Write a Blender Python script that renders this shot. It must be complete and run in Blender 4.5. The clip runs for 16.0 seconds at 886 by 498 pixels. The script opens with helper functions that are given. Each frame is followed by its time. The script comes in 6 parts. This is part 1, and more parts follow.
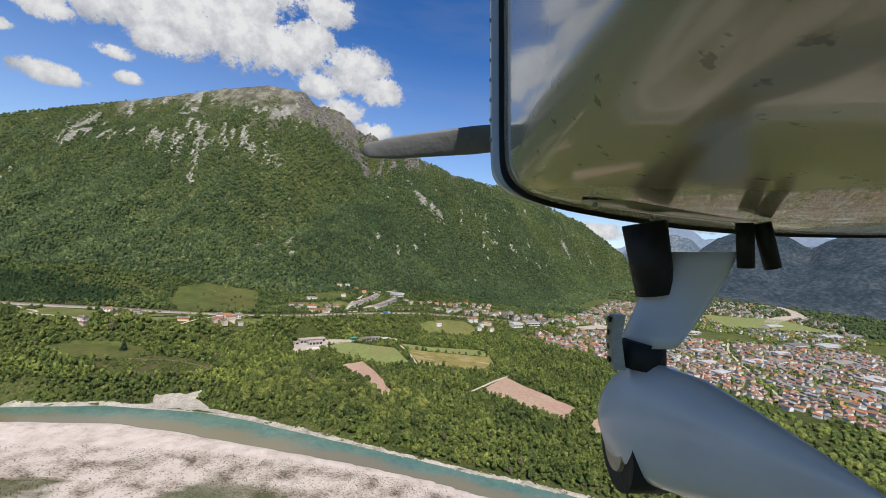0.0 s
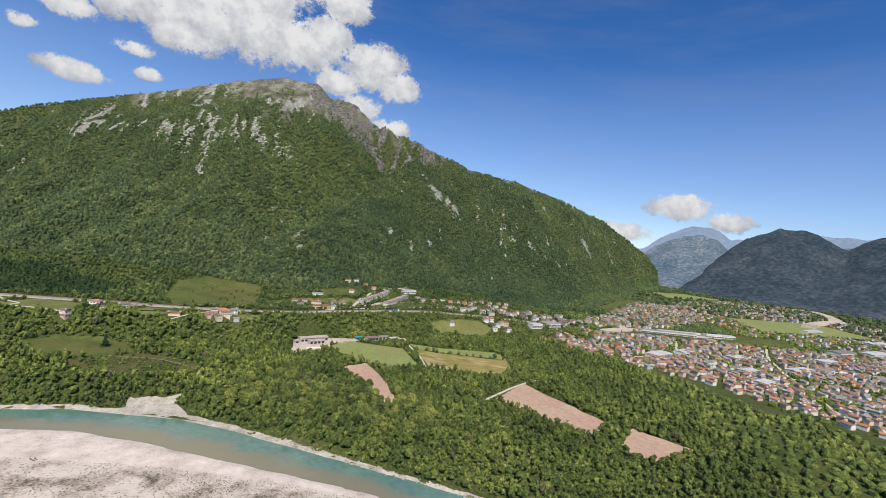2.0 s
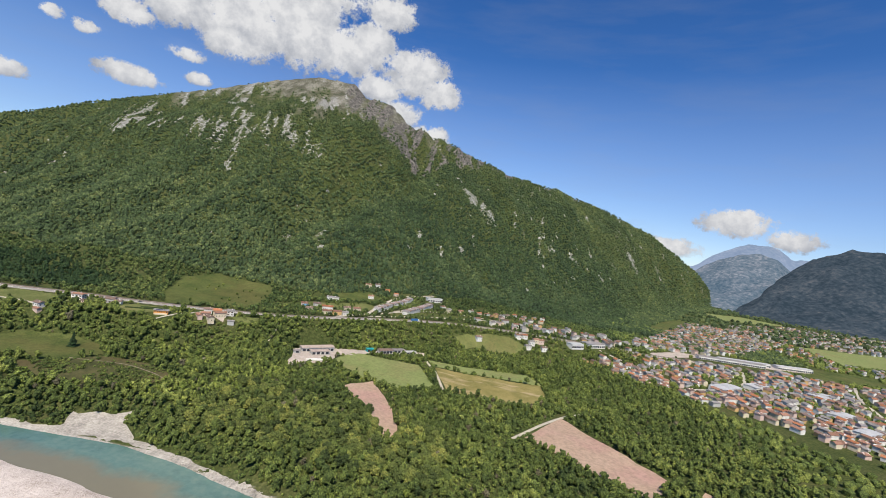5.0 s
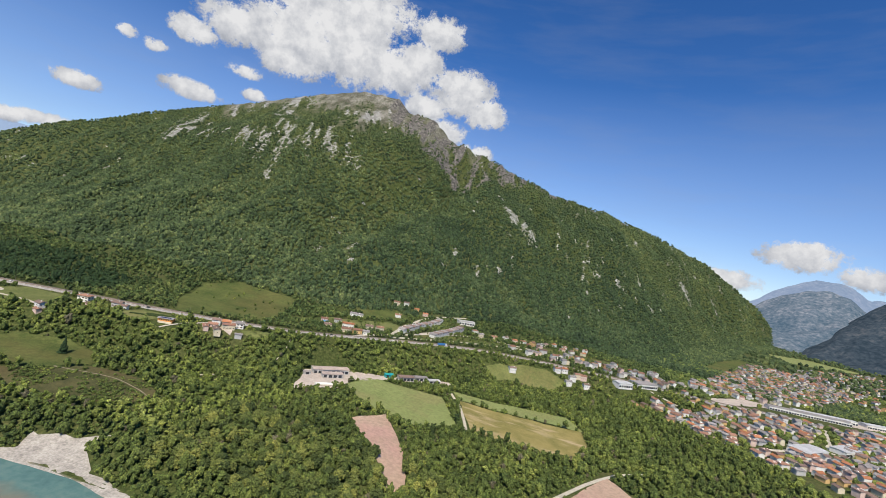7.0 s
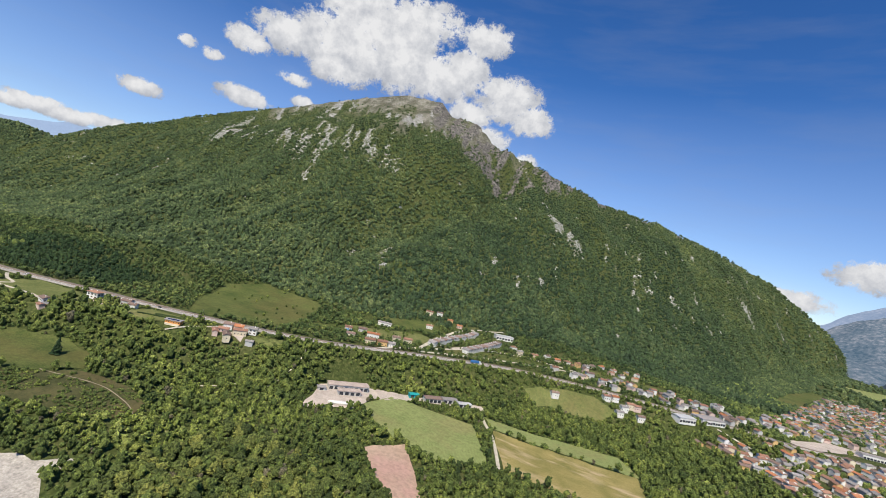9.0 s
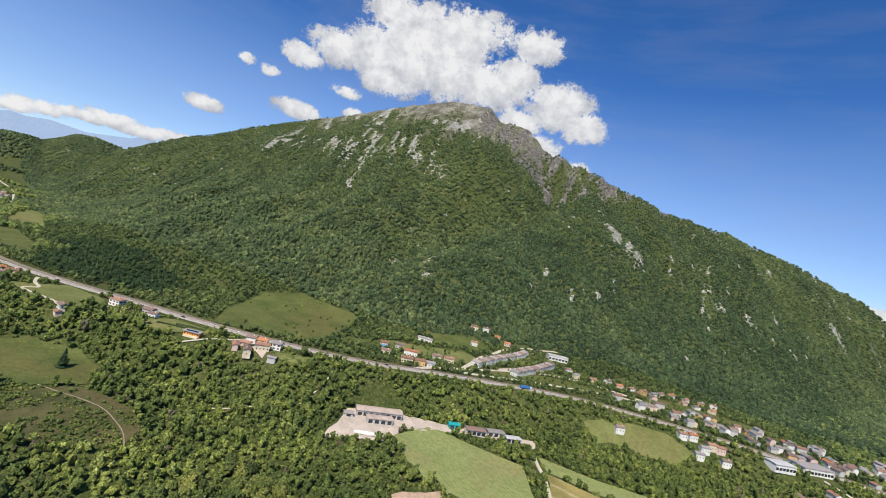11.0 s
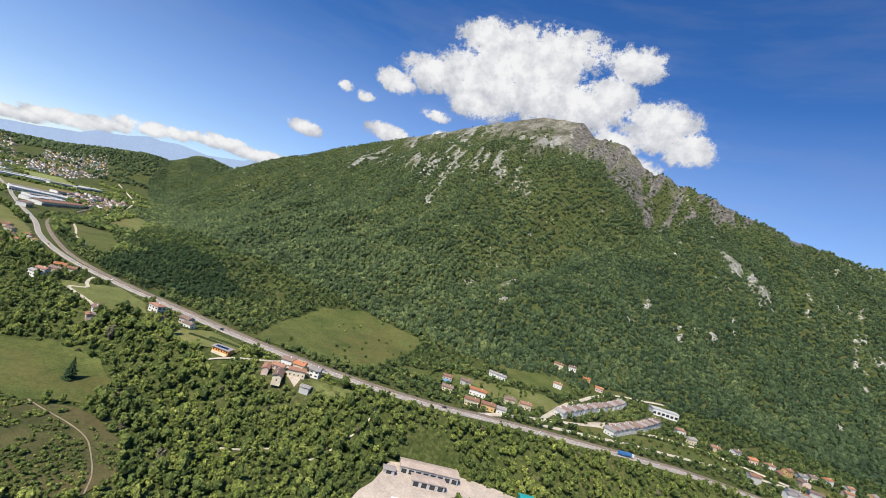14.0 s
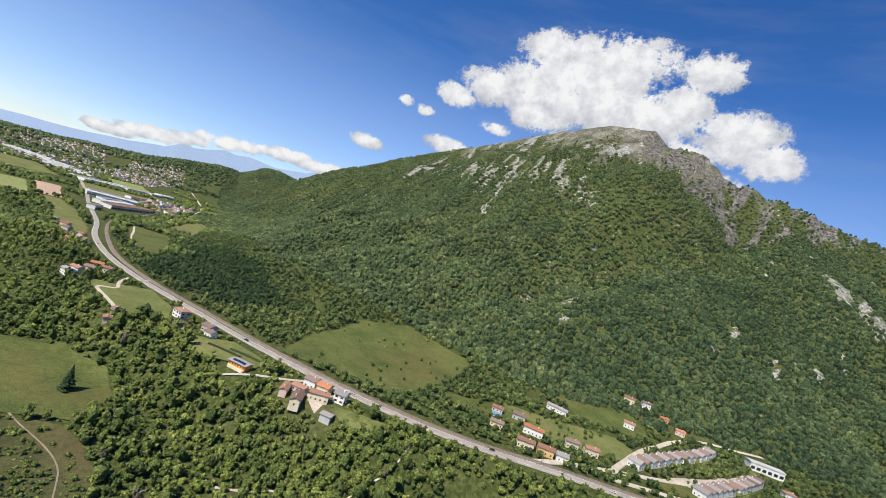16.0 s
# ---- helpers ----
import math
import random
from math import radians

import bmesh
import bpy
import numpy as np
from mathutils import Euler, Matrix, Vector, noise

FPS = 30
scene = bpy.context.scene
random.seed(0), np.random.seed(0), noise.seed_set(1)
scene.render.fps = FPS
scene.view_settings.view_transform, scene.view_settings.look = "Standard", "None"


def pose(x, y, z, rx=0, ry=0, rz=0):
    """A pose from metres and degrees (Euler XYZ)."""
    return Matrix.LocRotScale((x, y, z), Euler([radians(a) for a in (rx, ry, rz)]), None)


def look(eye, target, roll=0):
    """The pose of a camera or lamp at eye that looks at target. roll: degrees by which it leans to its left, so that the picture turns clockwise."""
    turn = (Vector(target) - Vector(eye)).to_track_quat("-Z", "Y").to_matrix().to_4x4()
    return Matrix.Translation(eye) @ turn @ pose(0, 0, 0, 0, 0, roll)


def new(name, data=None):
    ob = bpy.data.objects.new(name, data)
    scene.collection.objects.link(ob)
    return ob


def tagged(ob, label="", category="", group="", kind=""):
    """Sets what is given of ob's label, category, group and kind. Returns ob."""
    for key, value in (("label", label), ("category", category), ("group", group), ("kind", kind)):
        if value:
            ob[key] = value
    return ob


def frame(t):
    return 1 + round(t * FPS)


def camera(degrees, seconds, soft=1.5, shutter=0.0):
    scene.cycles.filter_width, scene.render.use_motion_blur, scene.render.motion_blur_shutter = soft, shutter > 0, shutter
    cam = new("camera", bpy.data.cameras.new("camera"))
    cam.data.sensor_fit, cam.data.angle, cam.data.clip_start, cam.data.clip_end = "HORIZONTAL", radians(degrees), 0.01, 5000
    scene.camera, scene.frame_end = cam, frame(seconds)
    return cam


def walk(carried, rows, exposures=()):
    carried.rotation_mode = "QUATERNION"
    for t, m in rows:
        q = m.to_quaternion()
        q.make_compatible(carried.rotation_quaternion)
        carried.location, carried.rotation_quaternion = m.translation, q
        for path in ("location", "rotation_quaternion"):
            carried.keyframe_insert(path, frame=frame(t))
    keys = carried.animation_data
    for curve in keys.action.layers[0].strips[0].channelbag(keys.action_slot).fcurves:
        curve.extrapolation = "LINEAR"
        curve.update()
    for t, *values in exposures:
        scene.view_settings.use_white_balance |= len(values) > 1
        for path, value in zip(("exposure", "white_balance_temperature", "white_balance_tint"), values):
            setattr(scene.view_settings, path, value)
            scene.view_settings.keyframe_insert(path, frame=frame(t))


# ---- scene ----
cam = camera(89.7, 16.0, soft=0.8)
PATH = [
    (0, (0.00, 0.00, 202.07), (0.07, 499.84, 189.52), 6.20),
    (1.5, (4.38, 47.42, 193.39), (-8.55, 547.02, 178.16), 6.50),
    (3.5, (14.31, 113.90, 182.67), (-23.32, 612.28, 168.37), 7.35),
    (4, (16.03, 130.19, 180.91), (-27.79, 628.06, 166.70), 7.51),
    (6.5, (21.65, 214.91, 176.26), (-75.22, 705.43, 178.39), 10.91),
    (7, (20.85, 231.77, 175.68), (-88.15, 719.72, 180.36), 11.29),
    (8, (18.43, 265.81, 173.83), (-114.23, 747.85, 179.84), 12.37),
    (9, (12.40, 298.49, 173.28), (-141.82, 774.08, 178.10), 13.12),
    (11.5, (-10.22, 376.68, 171.40), (-229.43, 826.03, 176.19), 14.23),
    (12.5, (-19.24, 407.73, 171.05), (-266.61, 842.20, 177.42), 15.78),
    (14.5, (-45.69, 463.28, 164.72), (-349.27, 860.53, 170.37), 16.32),
    (16, (-70.90, 503.47, 163.06), (-411.33, 869.65, 166.24), 17.86),
]
walk(cam, [(t, look(eye, target, roll)) for t, eye, target, roll in PATH],
     [(0, 0.2), (4, 0.2), (7, 0.22), (9, 0.27), (12, 0.36), (16, 0.42)])

# ---- light and sky ----
SUN_TURN, SUN_HIGH = radians(171), radians(51)   # bearing from +y, clockwise, and height
world = bpy.data.worlds.new("sky")
scene.world = world
world.use_nodes = True
wn = world.node_tree.nodes
sky = wn.new("ShaderNodeTexSky")
sky.sky_type, sky.sun_disc = "NISHITA", False
sky.sun_elevation, sky.sun_rotation = SUN_HIGH, SUN_TURN
sky.altitude, sky.air_density, sky.dust_density, sky.ozone_density = 900, 0.9, 0.0, 2.6
wn["Background"].inputs["Strength"].default_value = 0.1
deep = wn.new("ShaderNodeHueSaturation")
deep.inputs["Hue"].default_value = 0.51
deep.inputs["Saturation"].default_value, deep.inputs["Value"].default_value = 1.3, 1.16
world.node_tree.links.new(sky.outputs["Color"], deep.inputs["Color"])
world.node_tree.links.new(deep.outputs["Color"], wn["Background"].inputs["Color"])
sun = new("sun", bpy.data.lights.new("sun", "SUN"))
sun.data.energy, sun.data.angle, sun.data.color = 5.0, radians(0.5), (1.0, 0.93, 0.8)
sun_way = Vector((math.sin(SUN_TURN) * math.cos(SUN_HIGH), math.cos(SUN_TURN) * math.cos(SUN_HIGH), math.sin(SUN_HIGH)))
sun.rotation_mode = "QUATERNION"
sun.rotation_quaternion = sun_way.to_track_quat("Z", "Y")

# ---- materials ----


class Mat:
    """A small builder for node materials."""

    def __init__(self, name, rough=0.8, metal=0.0, spec=0.3):
        self.m = bpy.data.materials.new(name)
        self.m.use_nodes = True
        self.n, self.l = self.m.node_tree.nodes, self.m.node_tree.links
        self.b = self.n["Principled BSDF"]
        self.b.inputs["Roughness"].default_value = rough
        self.b.inputs["Metallic"].default_value = metal
        self.b.inputs["Specular IOR Level"].default_value = spec

    def node(self, kind, **values):
        q = self.n.new(kind)
        for k, v in values.items():
            q.inputs[k].default_value = v
        return q

    def link(self, a, b):
        self.l.new(a, b)

    def pos(self):
        return self.node("ShaderNodeNewGeometry").outputs["Position"]

    def noise(self, scale, detail=4, rough=0.55, vec=None):
        q = self.node("ShaderNodeTexNoise", Scale=scale, Detail=detail, Roughness=rough)
        self.link(vec or self.pos(), q.inputs["Vector"])
        return q.outputs["Fac"]

    def ramp(self, fac, stops):
        q = self.node("ShaderNodeValToRGB")
        while len(q.color_ramp.elements) < len(stops):
            q.color_ramp.elements.new(0.5)
        for e, (p, c) in zip(q.color_ramp.elements, stops):
            e.position = p
            e.color = (*c, 1) if len(c) == 3 else c
        self.link(fac, q.inputs["Fac"])
        return q.outputs["Color"]

    def mix(self, fac, a, b, how="MIX"):
        q = self.node("ShaderNodeMix")
        q.data_type, q.blend_type = "RGBA", how
        for s, v in ((0, fac), (6, a), (7, b)):
            if isinstance(v, (float, int)):
                q.inputs[s].default_value = v
            elif isinstance(v, tuple):
                q.inputs[s].default_value = (*v, 1)
            else:
                self.link(v, q.inputs[s])
        return q.outputs[2]

    def math(self, how, a, b=0.0, clamp=False):
        q = self.node("ShaderNodeMath")
        q.operation, q.use_clamp = how, clamp
        for s, v in ((0, a), (1, b)):
            if isinstance(v, (float, int)):
                q.inputs[s].default_value = v
            else:
                self.link(v, q.inputs[s])
        return q.outputs[0]

    def attr(self, name):
        q = self.node("ShaderNodeAttribute")
        q.attribute_name = name
        return q.outputs["Fac"]

    def island(self):
        return self.node("ShaderNodeNewGeometry").outputs["Random Per Island"]

    def thing(self):
        return self.node("ShaderNodeObjectInfo").outputs["Random"]

    def color(self, c):
        if isinstance(c, tuple):
            self.b.inputs["Base Color"].default_value = (*c, 1)
        else:
            self.link(c, self.b.inputs["Base Color"])
        return self

    def bump(self, height, strength=0.5, distance=1.0):
        q = self.node("ShaderNodeBump", Strength=strength, Distance=distance)
        self.link(height, q.inputs["Height"])
        self.link(q.outputs["Normal"], self.b.inputs["Normal"])
        return self


def plain(name, c, rough=0.7, metal=0.0, scale=3.0, vary=0.25, bump=0.15, spec=0.3):
    """One colour with grain, stains and a little relief."""
    m = Mat(name, rough, metal, spec)
    f = m.mix(0.5, m.noise(scale, 5), m.noise(scale * 0.17, 3))
    lo, hi = tuple(v * (1 - vary) for v in c), tuple(min(1, v * (1 + vary)) for v in c)
    m.color(m.ramp(f, [(0.35, lo), (0.65, hi)]))
    if bump:
        m.bump(m.noise(scale * 4, 4), bump, 0.05)
    return m.m


def leaf_mat(name, dark, mid, light, by="island", scale=0.9, relief=1.2, single=0.55):
    m = Mat(name, 0.75, 0, 0.2)
    r = m.mix(0.3, m.attr("tone"), m.island()) if by == "island" else m.thing()
    big = m.mix(0.4, m.noise(0.012, 3), m.noise(0.0035, 4, 0.6))
    f = m.math("ADD", m.math("MULTIPLY", m.math("SUBTRACT", r, 0.5), single), m.math("ADD", m.math("MULTIPLY", m.math("SUBTRACT", big, 0.06), 1.1), m.math("MULTIPLY", m.math("SUBTRACT", m.noise(0.05, 3, 0.6), 0.5), 0.7)), True)
    c = m.ramp(f, [(0.12, dark), (0.5, mid), (0.92, light)])
    # noise paints shaded gaps and sunlit leaf tips into the crown colour
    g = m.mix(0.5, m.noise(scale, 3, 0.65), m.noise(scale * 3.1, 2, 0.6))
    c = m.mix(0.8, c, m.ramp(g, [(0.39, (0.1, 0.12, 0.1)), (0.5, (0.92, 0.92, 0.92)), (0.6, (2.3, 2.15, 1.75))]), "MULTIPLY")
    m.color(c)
    m.bump(g, 0.9, relief)
    return m.m


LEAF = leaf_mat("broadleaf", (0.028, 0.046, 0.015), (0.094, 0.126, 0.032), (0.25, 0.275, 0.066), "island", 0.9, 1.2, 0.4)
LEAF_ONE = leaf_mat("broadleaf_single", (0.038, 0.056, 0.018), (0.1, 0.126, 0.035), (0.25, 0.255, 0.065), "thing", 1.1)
# far wood: a little bluish distance haze is mixed into the leaf colours
LEAF_FAR_HAZED = leaf_mat("hill_wood", (0.019, 0.034, 0.015), (0.055, 0.083, 0.033), (0.15, 0.175, 0.066), "island", 0.3, 2.5, 0.42)
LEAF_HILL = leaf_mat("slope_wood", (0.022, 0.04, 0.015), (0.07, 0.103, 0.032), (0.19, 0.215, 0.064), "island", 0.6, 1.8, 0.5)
LEAF_SPUR = leaf_mat("dark_spur_wood", (0.015, 0.03, 0.014), (0.04, 0.066, 0.028), (0.11, 0.138, 0.055), "island", 0.3, 2.5, 0.42)
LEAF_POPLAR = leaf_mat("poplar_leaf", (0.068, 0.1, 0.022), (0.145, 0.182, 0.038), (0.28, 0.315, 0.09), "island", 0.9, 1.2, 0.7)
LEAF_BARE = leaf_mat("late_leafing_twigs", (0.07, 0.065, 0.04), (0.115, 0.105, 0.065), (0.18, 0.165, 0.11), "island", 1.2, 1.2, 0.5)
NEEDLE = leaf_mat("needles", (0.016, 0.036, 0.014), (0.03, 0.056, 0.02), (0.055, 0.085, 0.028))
BARK = plain("bark", (0.11, 0.085, 0.06), 0.9, 0, 6, 0.4)


def ground_mat():
    m = Mat("valley_ground", 0.9, 0, 0.1)
    n1, n2 = m.noise(0.02, 5), m.noise(0.35, 5)
    grass = m.mix(0.6, m.ramp(n1, [(0.3, (0.05, 0.075, 0.018)), (0.5, (0.085, 0.105, 0.028)), (0.7, (0.13, 0.125, 0.05))]),
                  m.ramp(n2, [(0.36, (0.012, 0.02, 0.007)), (0.5, (0.045, 0.055, 0.018)), (0.64, (0.11, 0.11, 0.042))]))
    rn = m.mix(0.5, m.noise(0.1, 6, 0.72), m.noise(0.45, 4))
    rock = m.ramp(rn, [(0.36, (0.05, 0.055, 0.042)), (0.48, (0.19, 0.185, 0.17)), (0.62, (0.46, 0.45, 0.42))])
    alp = m.ramp(m.mix(0.5, m.noise(0.02, 5), m.noise(0.2, 4)), [(0.4, (0.055, 0.06, 0.036)), (0.5, (0.12, 0.112, 0.085)), (0.6, (0.25, 0.235, 0.2))])
    grav = m.ramp(m.mix(0.5, m.noise(0.07, 7, 0.7), m.noise(1.6, 3, 0.7)), [(0.36, (0.27, 0.22, 0.18)), (0.47, (0.52, 0.44, 0.385)), (0.62, (0.68, 0.6, 0.54))])
    cobble = m.ramp(m.mix(0.6, m.noise(0.55, 5, 0.75), m.noise(0.05, 5, 0.6)), [(0.38, (0.1, 0.085, 0.06)), (0.46, (0.36, 0.3, 0.25)), (0.56, (0.56, 0.49, 0.43))])
    grav = m.mix(m.attr("stony"), grav, cobble)
    c = m.mix(m.attr("alpine"), grass, alp)
    patch = m.attr("rock")
    broken = m.math("ADD", patch, m.math("MULTIPLY", m.math("SUBTRACT", m.noise(0.11, 5, 0.7), 0.54), 4.5))
    c = m.mix(m.math("MULTIPLY", m.ramp(broken, [(0.35, (0, 0, 0)), (0.6, (1, 1, 1))]), m.math("MULTIPLY", patch, 6.0, True)), c, rock)
    crag = m.ramp(rn, [(0.4, (0.022, 0.022, 0.02)), (0.5, (0.095, 0.088, 0.08)), (0.6, (0.27, 0.245, 0.215))])
    cliff = m.math("ADD", m.attr("cliff"), m.math("MULTIPLY", m.math("SUBTRACT", m.noise(0.06, 5, 0.7), 0.5), 2.5))
    c = m.mix(m.math("MULTIPLY", m.ramp(cliff, [(0.35, (0, 0, 0)), (0.6, (1, 1, 1))]), m.math("MULTIPLY", m.attr("cliff"), 6.0, True)), c, crag)
    c = m.mix(m.attr("gravel"), c, grav)
    m.color(c)
    m.bump(rn, 0.7, 2.0)
    return m.m


GROUND = ground_mat()


def grass_mat(name, a, b, stripe=0.0, turn=0.0):
    m = Mat(name, 0.9, 0, 0.1)
    f = m.mix(0.55, m.noise(0.03, 5, 0.6), m.noise(0.9, 5, 0.7))
    if stripe:
        mp = m.node("ShaderNodeMapping")
        mp.inputs["Rotation"].default_value = (0, 0, radians(turn))
        m.link(m.pos(), mp.inputs["Vector"])
        w = m.node("ShaderNodeTexWave", Scale=stripe, Distortion=1.5, Detail=2)
        m.link(mp.outputs["Vector"], w.inputs["Vector"])
        f = m.mix(0.18, f, w.outputs["Fac"])
    c = m.ramp(f, [(0.39, a), (0.6, b)])
    worn = m.math("MULTIPLY", m.ramp(m.noise(0.016, 5, 0.62), [(0.47, (0, 0, 0)), (0.62, (1, 1, 1))]), 0.55)
    c = m.mix(worn, c, tuple(0.9 * v for v in (b[0] * 1.08, b[1] * 0.86, b[2] * 1.0)))
    m.color(m.mix(0.6, c, m.ramp(m.noise(0.25, 4, 0.65), [(0.38, (0.76, 0.79, 0.74)), (0.6, (1.2, 1.18, 1.12))]), "MULTIPLY"))
    m.bump(m.noise(0.9, 5), 0.8, 0.6)
    return m.m


MEADOW = grass_mat("meadow_grass", (0.044, 0.068, 0.018), (0.125, 0.135, 0.044))
LAWN = grass_mat("mown_lawn", (0.085, 0.105, 0.03), (0.18, 0.185, 0.07))
CROP = grass_mat("young_crop", (0.165, 0.2, 0.07), (0.235, 0.26, 0.1), 0.25, 20)


def dry_mat():
    """Thin yellow grass with bare sandy streaks along one way."""
    m = Mat("dry_field", 0.9, 0, 0.1)
    mp = m.node("ShaderNodeMapping")
    mp.inputs["Rotation"].default_value = (0, 0, radians(8))
    mp.inputs["Scale"].default_value = (0.4, 1.2, 1)
    m.link(m.pos(), mp.inputs["Vector"])
    streak = m.noise(0.05, 5, 0.6, mp.outputs["Vector"])
    g = m.ramp(m.mix(0.5, m.noise(0.04, 4), m.noise(0.9, 4, 0.7)), [(0.38, (0.15, 0.14, 0.042)), (0.6, (0.31, 0.25, 0.095))])
    m.color(m.mix(m.ramp(streak, [(0.53, (0, 0, 0)), (0.68, (0.85, 0.85, 0.85))]), g, (0.45, 0.34, 0.21)))
    m.bump(m.noise(0.9, 5), 0.6, 0.5)
    return m.m


DRY = dry_mat()
WORN_PATH = plain("trodden_earth", (0.24, 0.2, 0.14), 0.9, 0, 1.2, 0.25)
HEATH = grass_mat("brown_heath", (0.05, 0.056, 0.022), (0.115, 0.105, 0.046))
EARTH = grass_mat("tilled_earth", (0.36, 0.25, 0.185), (0.44, 0.315, 0.24), 0.3, 75)
TRACK = plain("pale_gravel_track", (0.46, 0.41, 0.33), 0.9, 0, 1.2, 0.25)
ASPHALT = plain("worn_asphalt", (0.3, 0.27, 0.24), 0.85, 0, 0.8, 0.18)
RIVER_STONE = plain("river_gravel", (0.36, 0.325, 0.28), 0.95, 0, 0.7, 0.4)
BALLAST = plain("rail_ballast", (0.21, 0.165, 0.13), 0.95, 0, 2.0, 0.3)
STEEL = plain("rail_steel", (0.25, 0.23, 0.21), 0.4, 0.8, 4, 0.2)
YARD = plain("yard_gravel", (0.44, 0.37, 0.31), 0.9, 0, 0.6, 0.25)


def water_mat():
    """Milky green-blue water, silty brown over the shallow bar."""
    m = Mat("glacial_river_water", 0.12, 0, 0.5)
    f = m.mix(0.5, m.noise(0.025, 4), m.noise(0.25, 3))
    deep = m.ramp(f, [(0.3, (0.07, 0.135, 0.115)), (0.5, (0.1, 0.18, 0.15)), (0.7, (0.15, 0.215, 0.17))])
    silt = m.math("ADD", m.attr("shallow"), m.math("MULTIPLY", m.math("SUBTRACT", m.noise(0.03, 5, 0.6), 0.5), 1.0))
    m.color(m.mix(m.ramp(silt, [(0.2, (0, 0, 0)), (0.6, (0.9, 0.9, 0.9))]), deep, (0.2, 0.17, 0.105)))
    m.bump(m.noise(0.8, 4), 0.12, 0.15)
    return m.m


WATER = water_mat()


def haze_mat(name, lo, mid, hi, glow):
    """Distant hills: scattered daylight of the haze, put into colour and emission."""
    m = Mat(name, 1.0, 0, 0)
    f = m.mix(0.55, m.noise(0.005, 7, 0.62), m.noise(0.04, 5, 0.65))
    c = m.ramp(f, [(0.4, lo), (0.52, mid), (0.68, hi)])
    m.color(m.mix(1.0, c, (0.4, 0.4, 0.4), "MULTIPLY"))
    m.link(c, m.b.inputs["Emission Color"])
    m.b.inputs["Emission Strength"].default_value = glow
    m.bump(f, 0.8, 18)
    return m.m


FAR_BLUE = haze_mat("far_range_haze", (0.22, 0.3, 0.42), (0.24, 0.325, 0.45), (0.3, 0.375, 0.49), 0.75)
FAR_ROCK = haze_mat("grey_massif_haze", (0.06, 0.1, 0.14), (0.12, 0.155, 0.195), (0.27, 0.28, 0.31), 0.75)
# this range's dark tones are cloud shadow put into the haze colour
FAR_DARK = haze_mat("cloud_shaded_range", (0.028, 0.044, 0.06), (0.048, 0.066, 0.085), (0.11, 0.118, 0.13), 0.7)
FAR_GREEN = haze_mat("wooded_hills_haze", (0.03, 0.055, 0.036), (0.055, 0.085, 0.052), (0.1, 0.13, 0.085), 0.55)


# ---- small tools ----
def big_mesh(name, verts, tris, mat, smooth=True):
    """A large triangle mesh from arrays."""
    me = bpy.data.meshes.new(name)
    verts, tris = np.asarray(verts, np.float32), np.asarray(tris, np.int32)
    me.vertices.add(len(verts))
    me.vertices.foreach_set("co", verts.ravel())
    me.loops.add(tris.size)
    me.loops.foreach_set("vertex_index", tris.ravel())
    me.polygons.add(len(tris))
    me.polygons.foreach_set("loop_start", np.arange(0, tris.size, 3, dtype=np.int32))
    me.polygons.foreach_set("use_smooth", np.full(len(tris), smooth))
    me.update(calc_edges=True)
    me.materials.append(mat)
    return new(name, me)


def part(name, bm, material, parent, label="", smooth=False):
    me = bpy.data.meshes.new(name)
    bm.to_mesh(me)
    bm.free()
    me.materials.append(material)
    if smooth:
        for f in me.polygons:
            f.use_smooth = len(f.vertices) < 6
    ob = new(name, me)
    ob.parent = parent
    return tagged(ob, label)


def share(name, me, parent, m=None, label=""):
    ob = new(name, me)
    ob.parent = parent
    if m is not None:
        ob.matrix_basis = m
    return tagged(ob, label)


def hash2(i, j, seed):
    h = (i.astype(np.int64) * 374761393 + j.astype(np.int64) * 668265263 + seed * 1442695041) & 0x7FFFFFFF
    h = ((h ^ (h >> 13)) * 1274126177) & 0x7FFFFFFF
    return ((h ^ (h >> 16)) & 0xFFFF) / 65535.0


def vnoise(x, y, seed=0):
    i, j = np.floor(x), np.floor(y)
    u, v = x - i, y - j
    u, v = u * u * (3 - 2 * u), v * v * (3 - 2 * v)
    a, b = hash2(i, j, seed), hash2(i + 1, j, seed)
    c, d = hash2(i, j + 1, seed), hash2(i + 1, j + 1, seed)
    return (a + (b - a) * u) * (1 - v) + (c + (d - c) * u) * v


def fbm(x, y, size, octaves=4, seed=0):
    out, amp, tot = 0.0, 1.0, 0.0
    for k in range(octaves):
        out = out + amp * vnoise(x / size, y / size, seed + k)
        tot, amp, size = tot + amp, amp * 0.5, size * 0.5
    return out / tot


def step(a, b, x):
    t = np.clip((x - a) / (b - a), 0, 1)
    return t * t * (3 - 2 * t)


def inside(x, y, poly):
    x, y = np.asarray(x, float), np.asarray(y, float)
    hit = np.zeros(x.shape, bool)
    for (x1, y1), (x2, y2) in zip(poly, poly[1:] + poly[:1]):
        if y1 != y2:
            hit ^= ((y1 > y) != (y2 > y)) & (x < (x2 - x1) * (y - y1) / (y2 - y1) + x1)
    return hit


def near_line(x, y, pts):
    """Distance in plan to a polyline."""
    best = np.full(np.shape(x), 1e9)
    for (x1, y1), (x2, y2) in zip(pts, pts[1:]):
        L = (x2 - x1) ** 2 + (y2 - y1) ** 2
        t = np.clip(((x - x1) * (x2 - x1) + (y - y1) * (y2 - y1)) / L, 0, 1)
        best = np.minimum(best, np.hypot(x - x1 - t * (x2 - x1), y - y1 - t * (y2 - y1)))
    return best


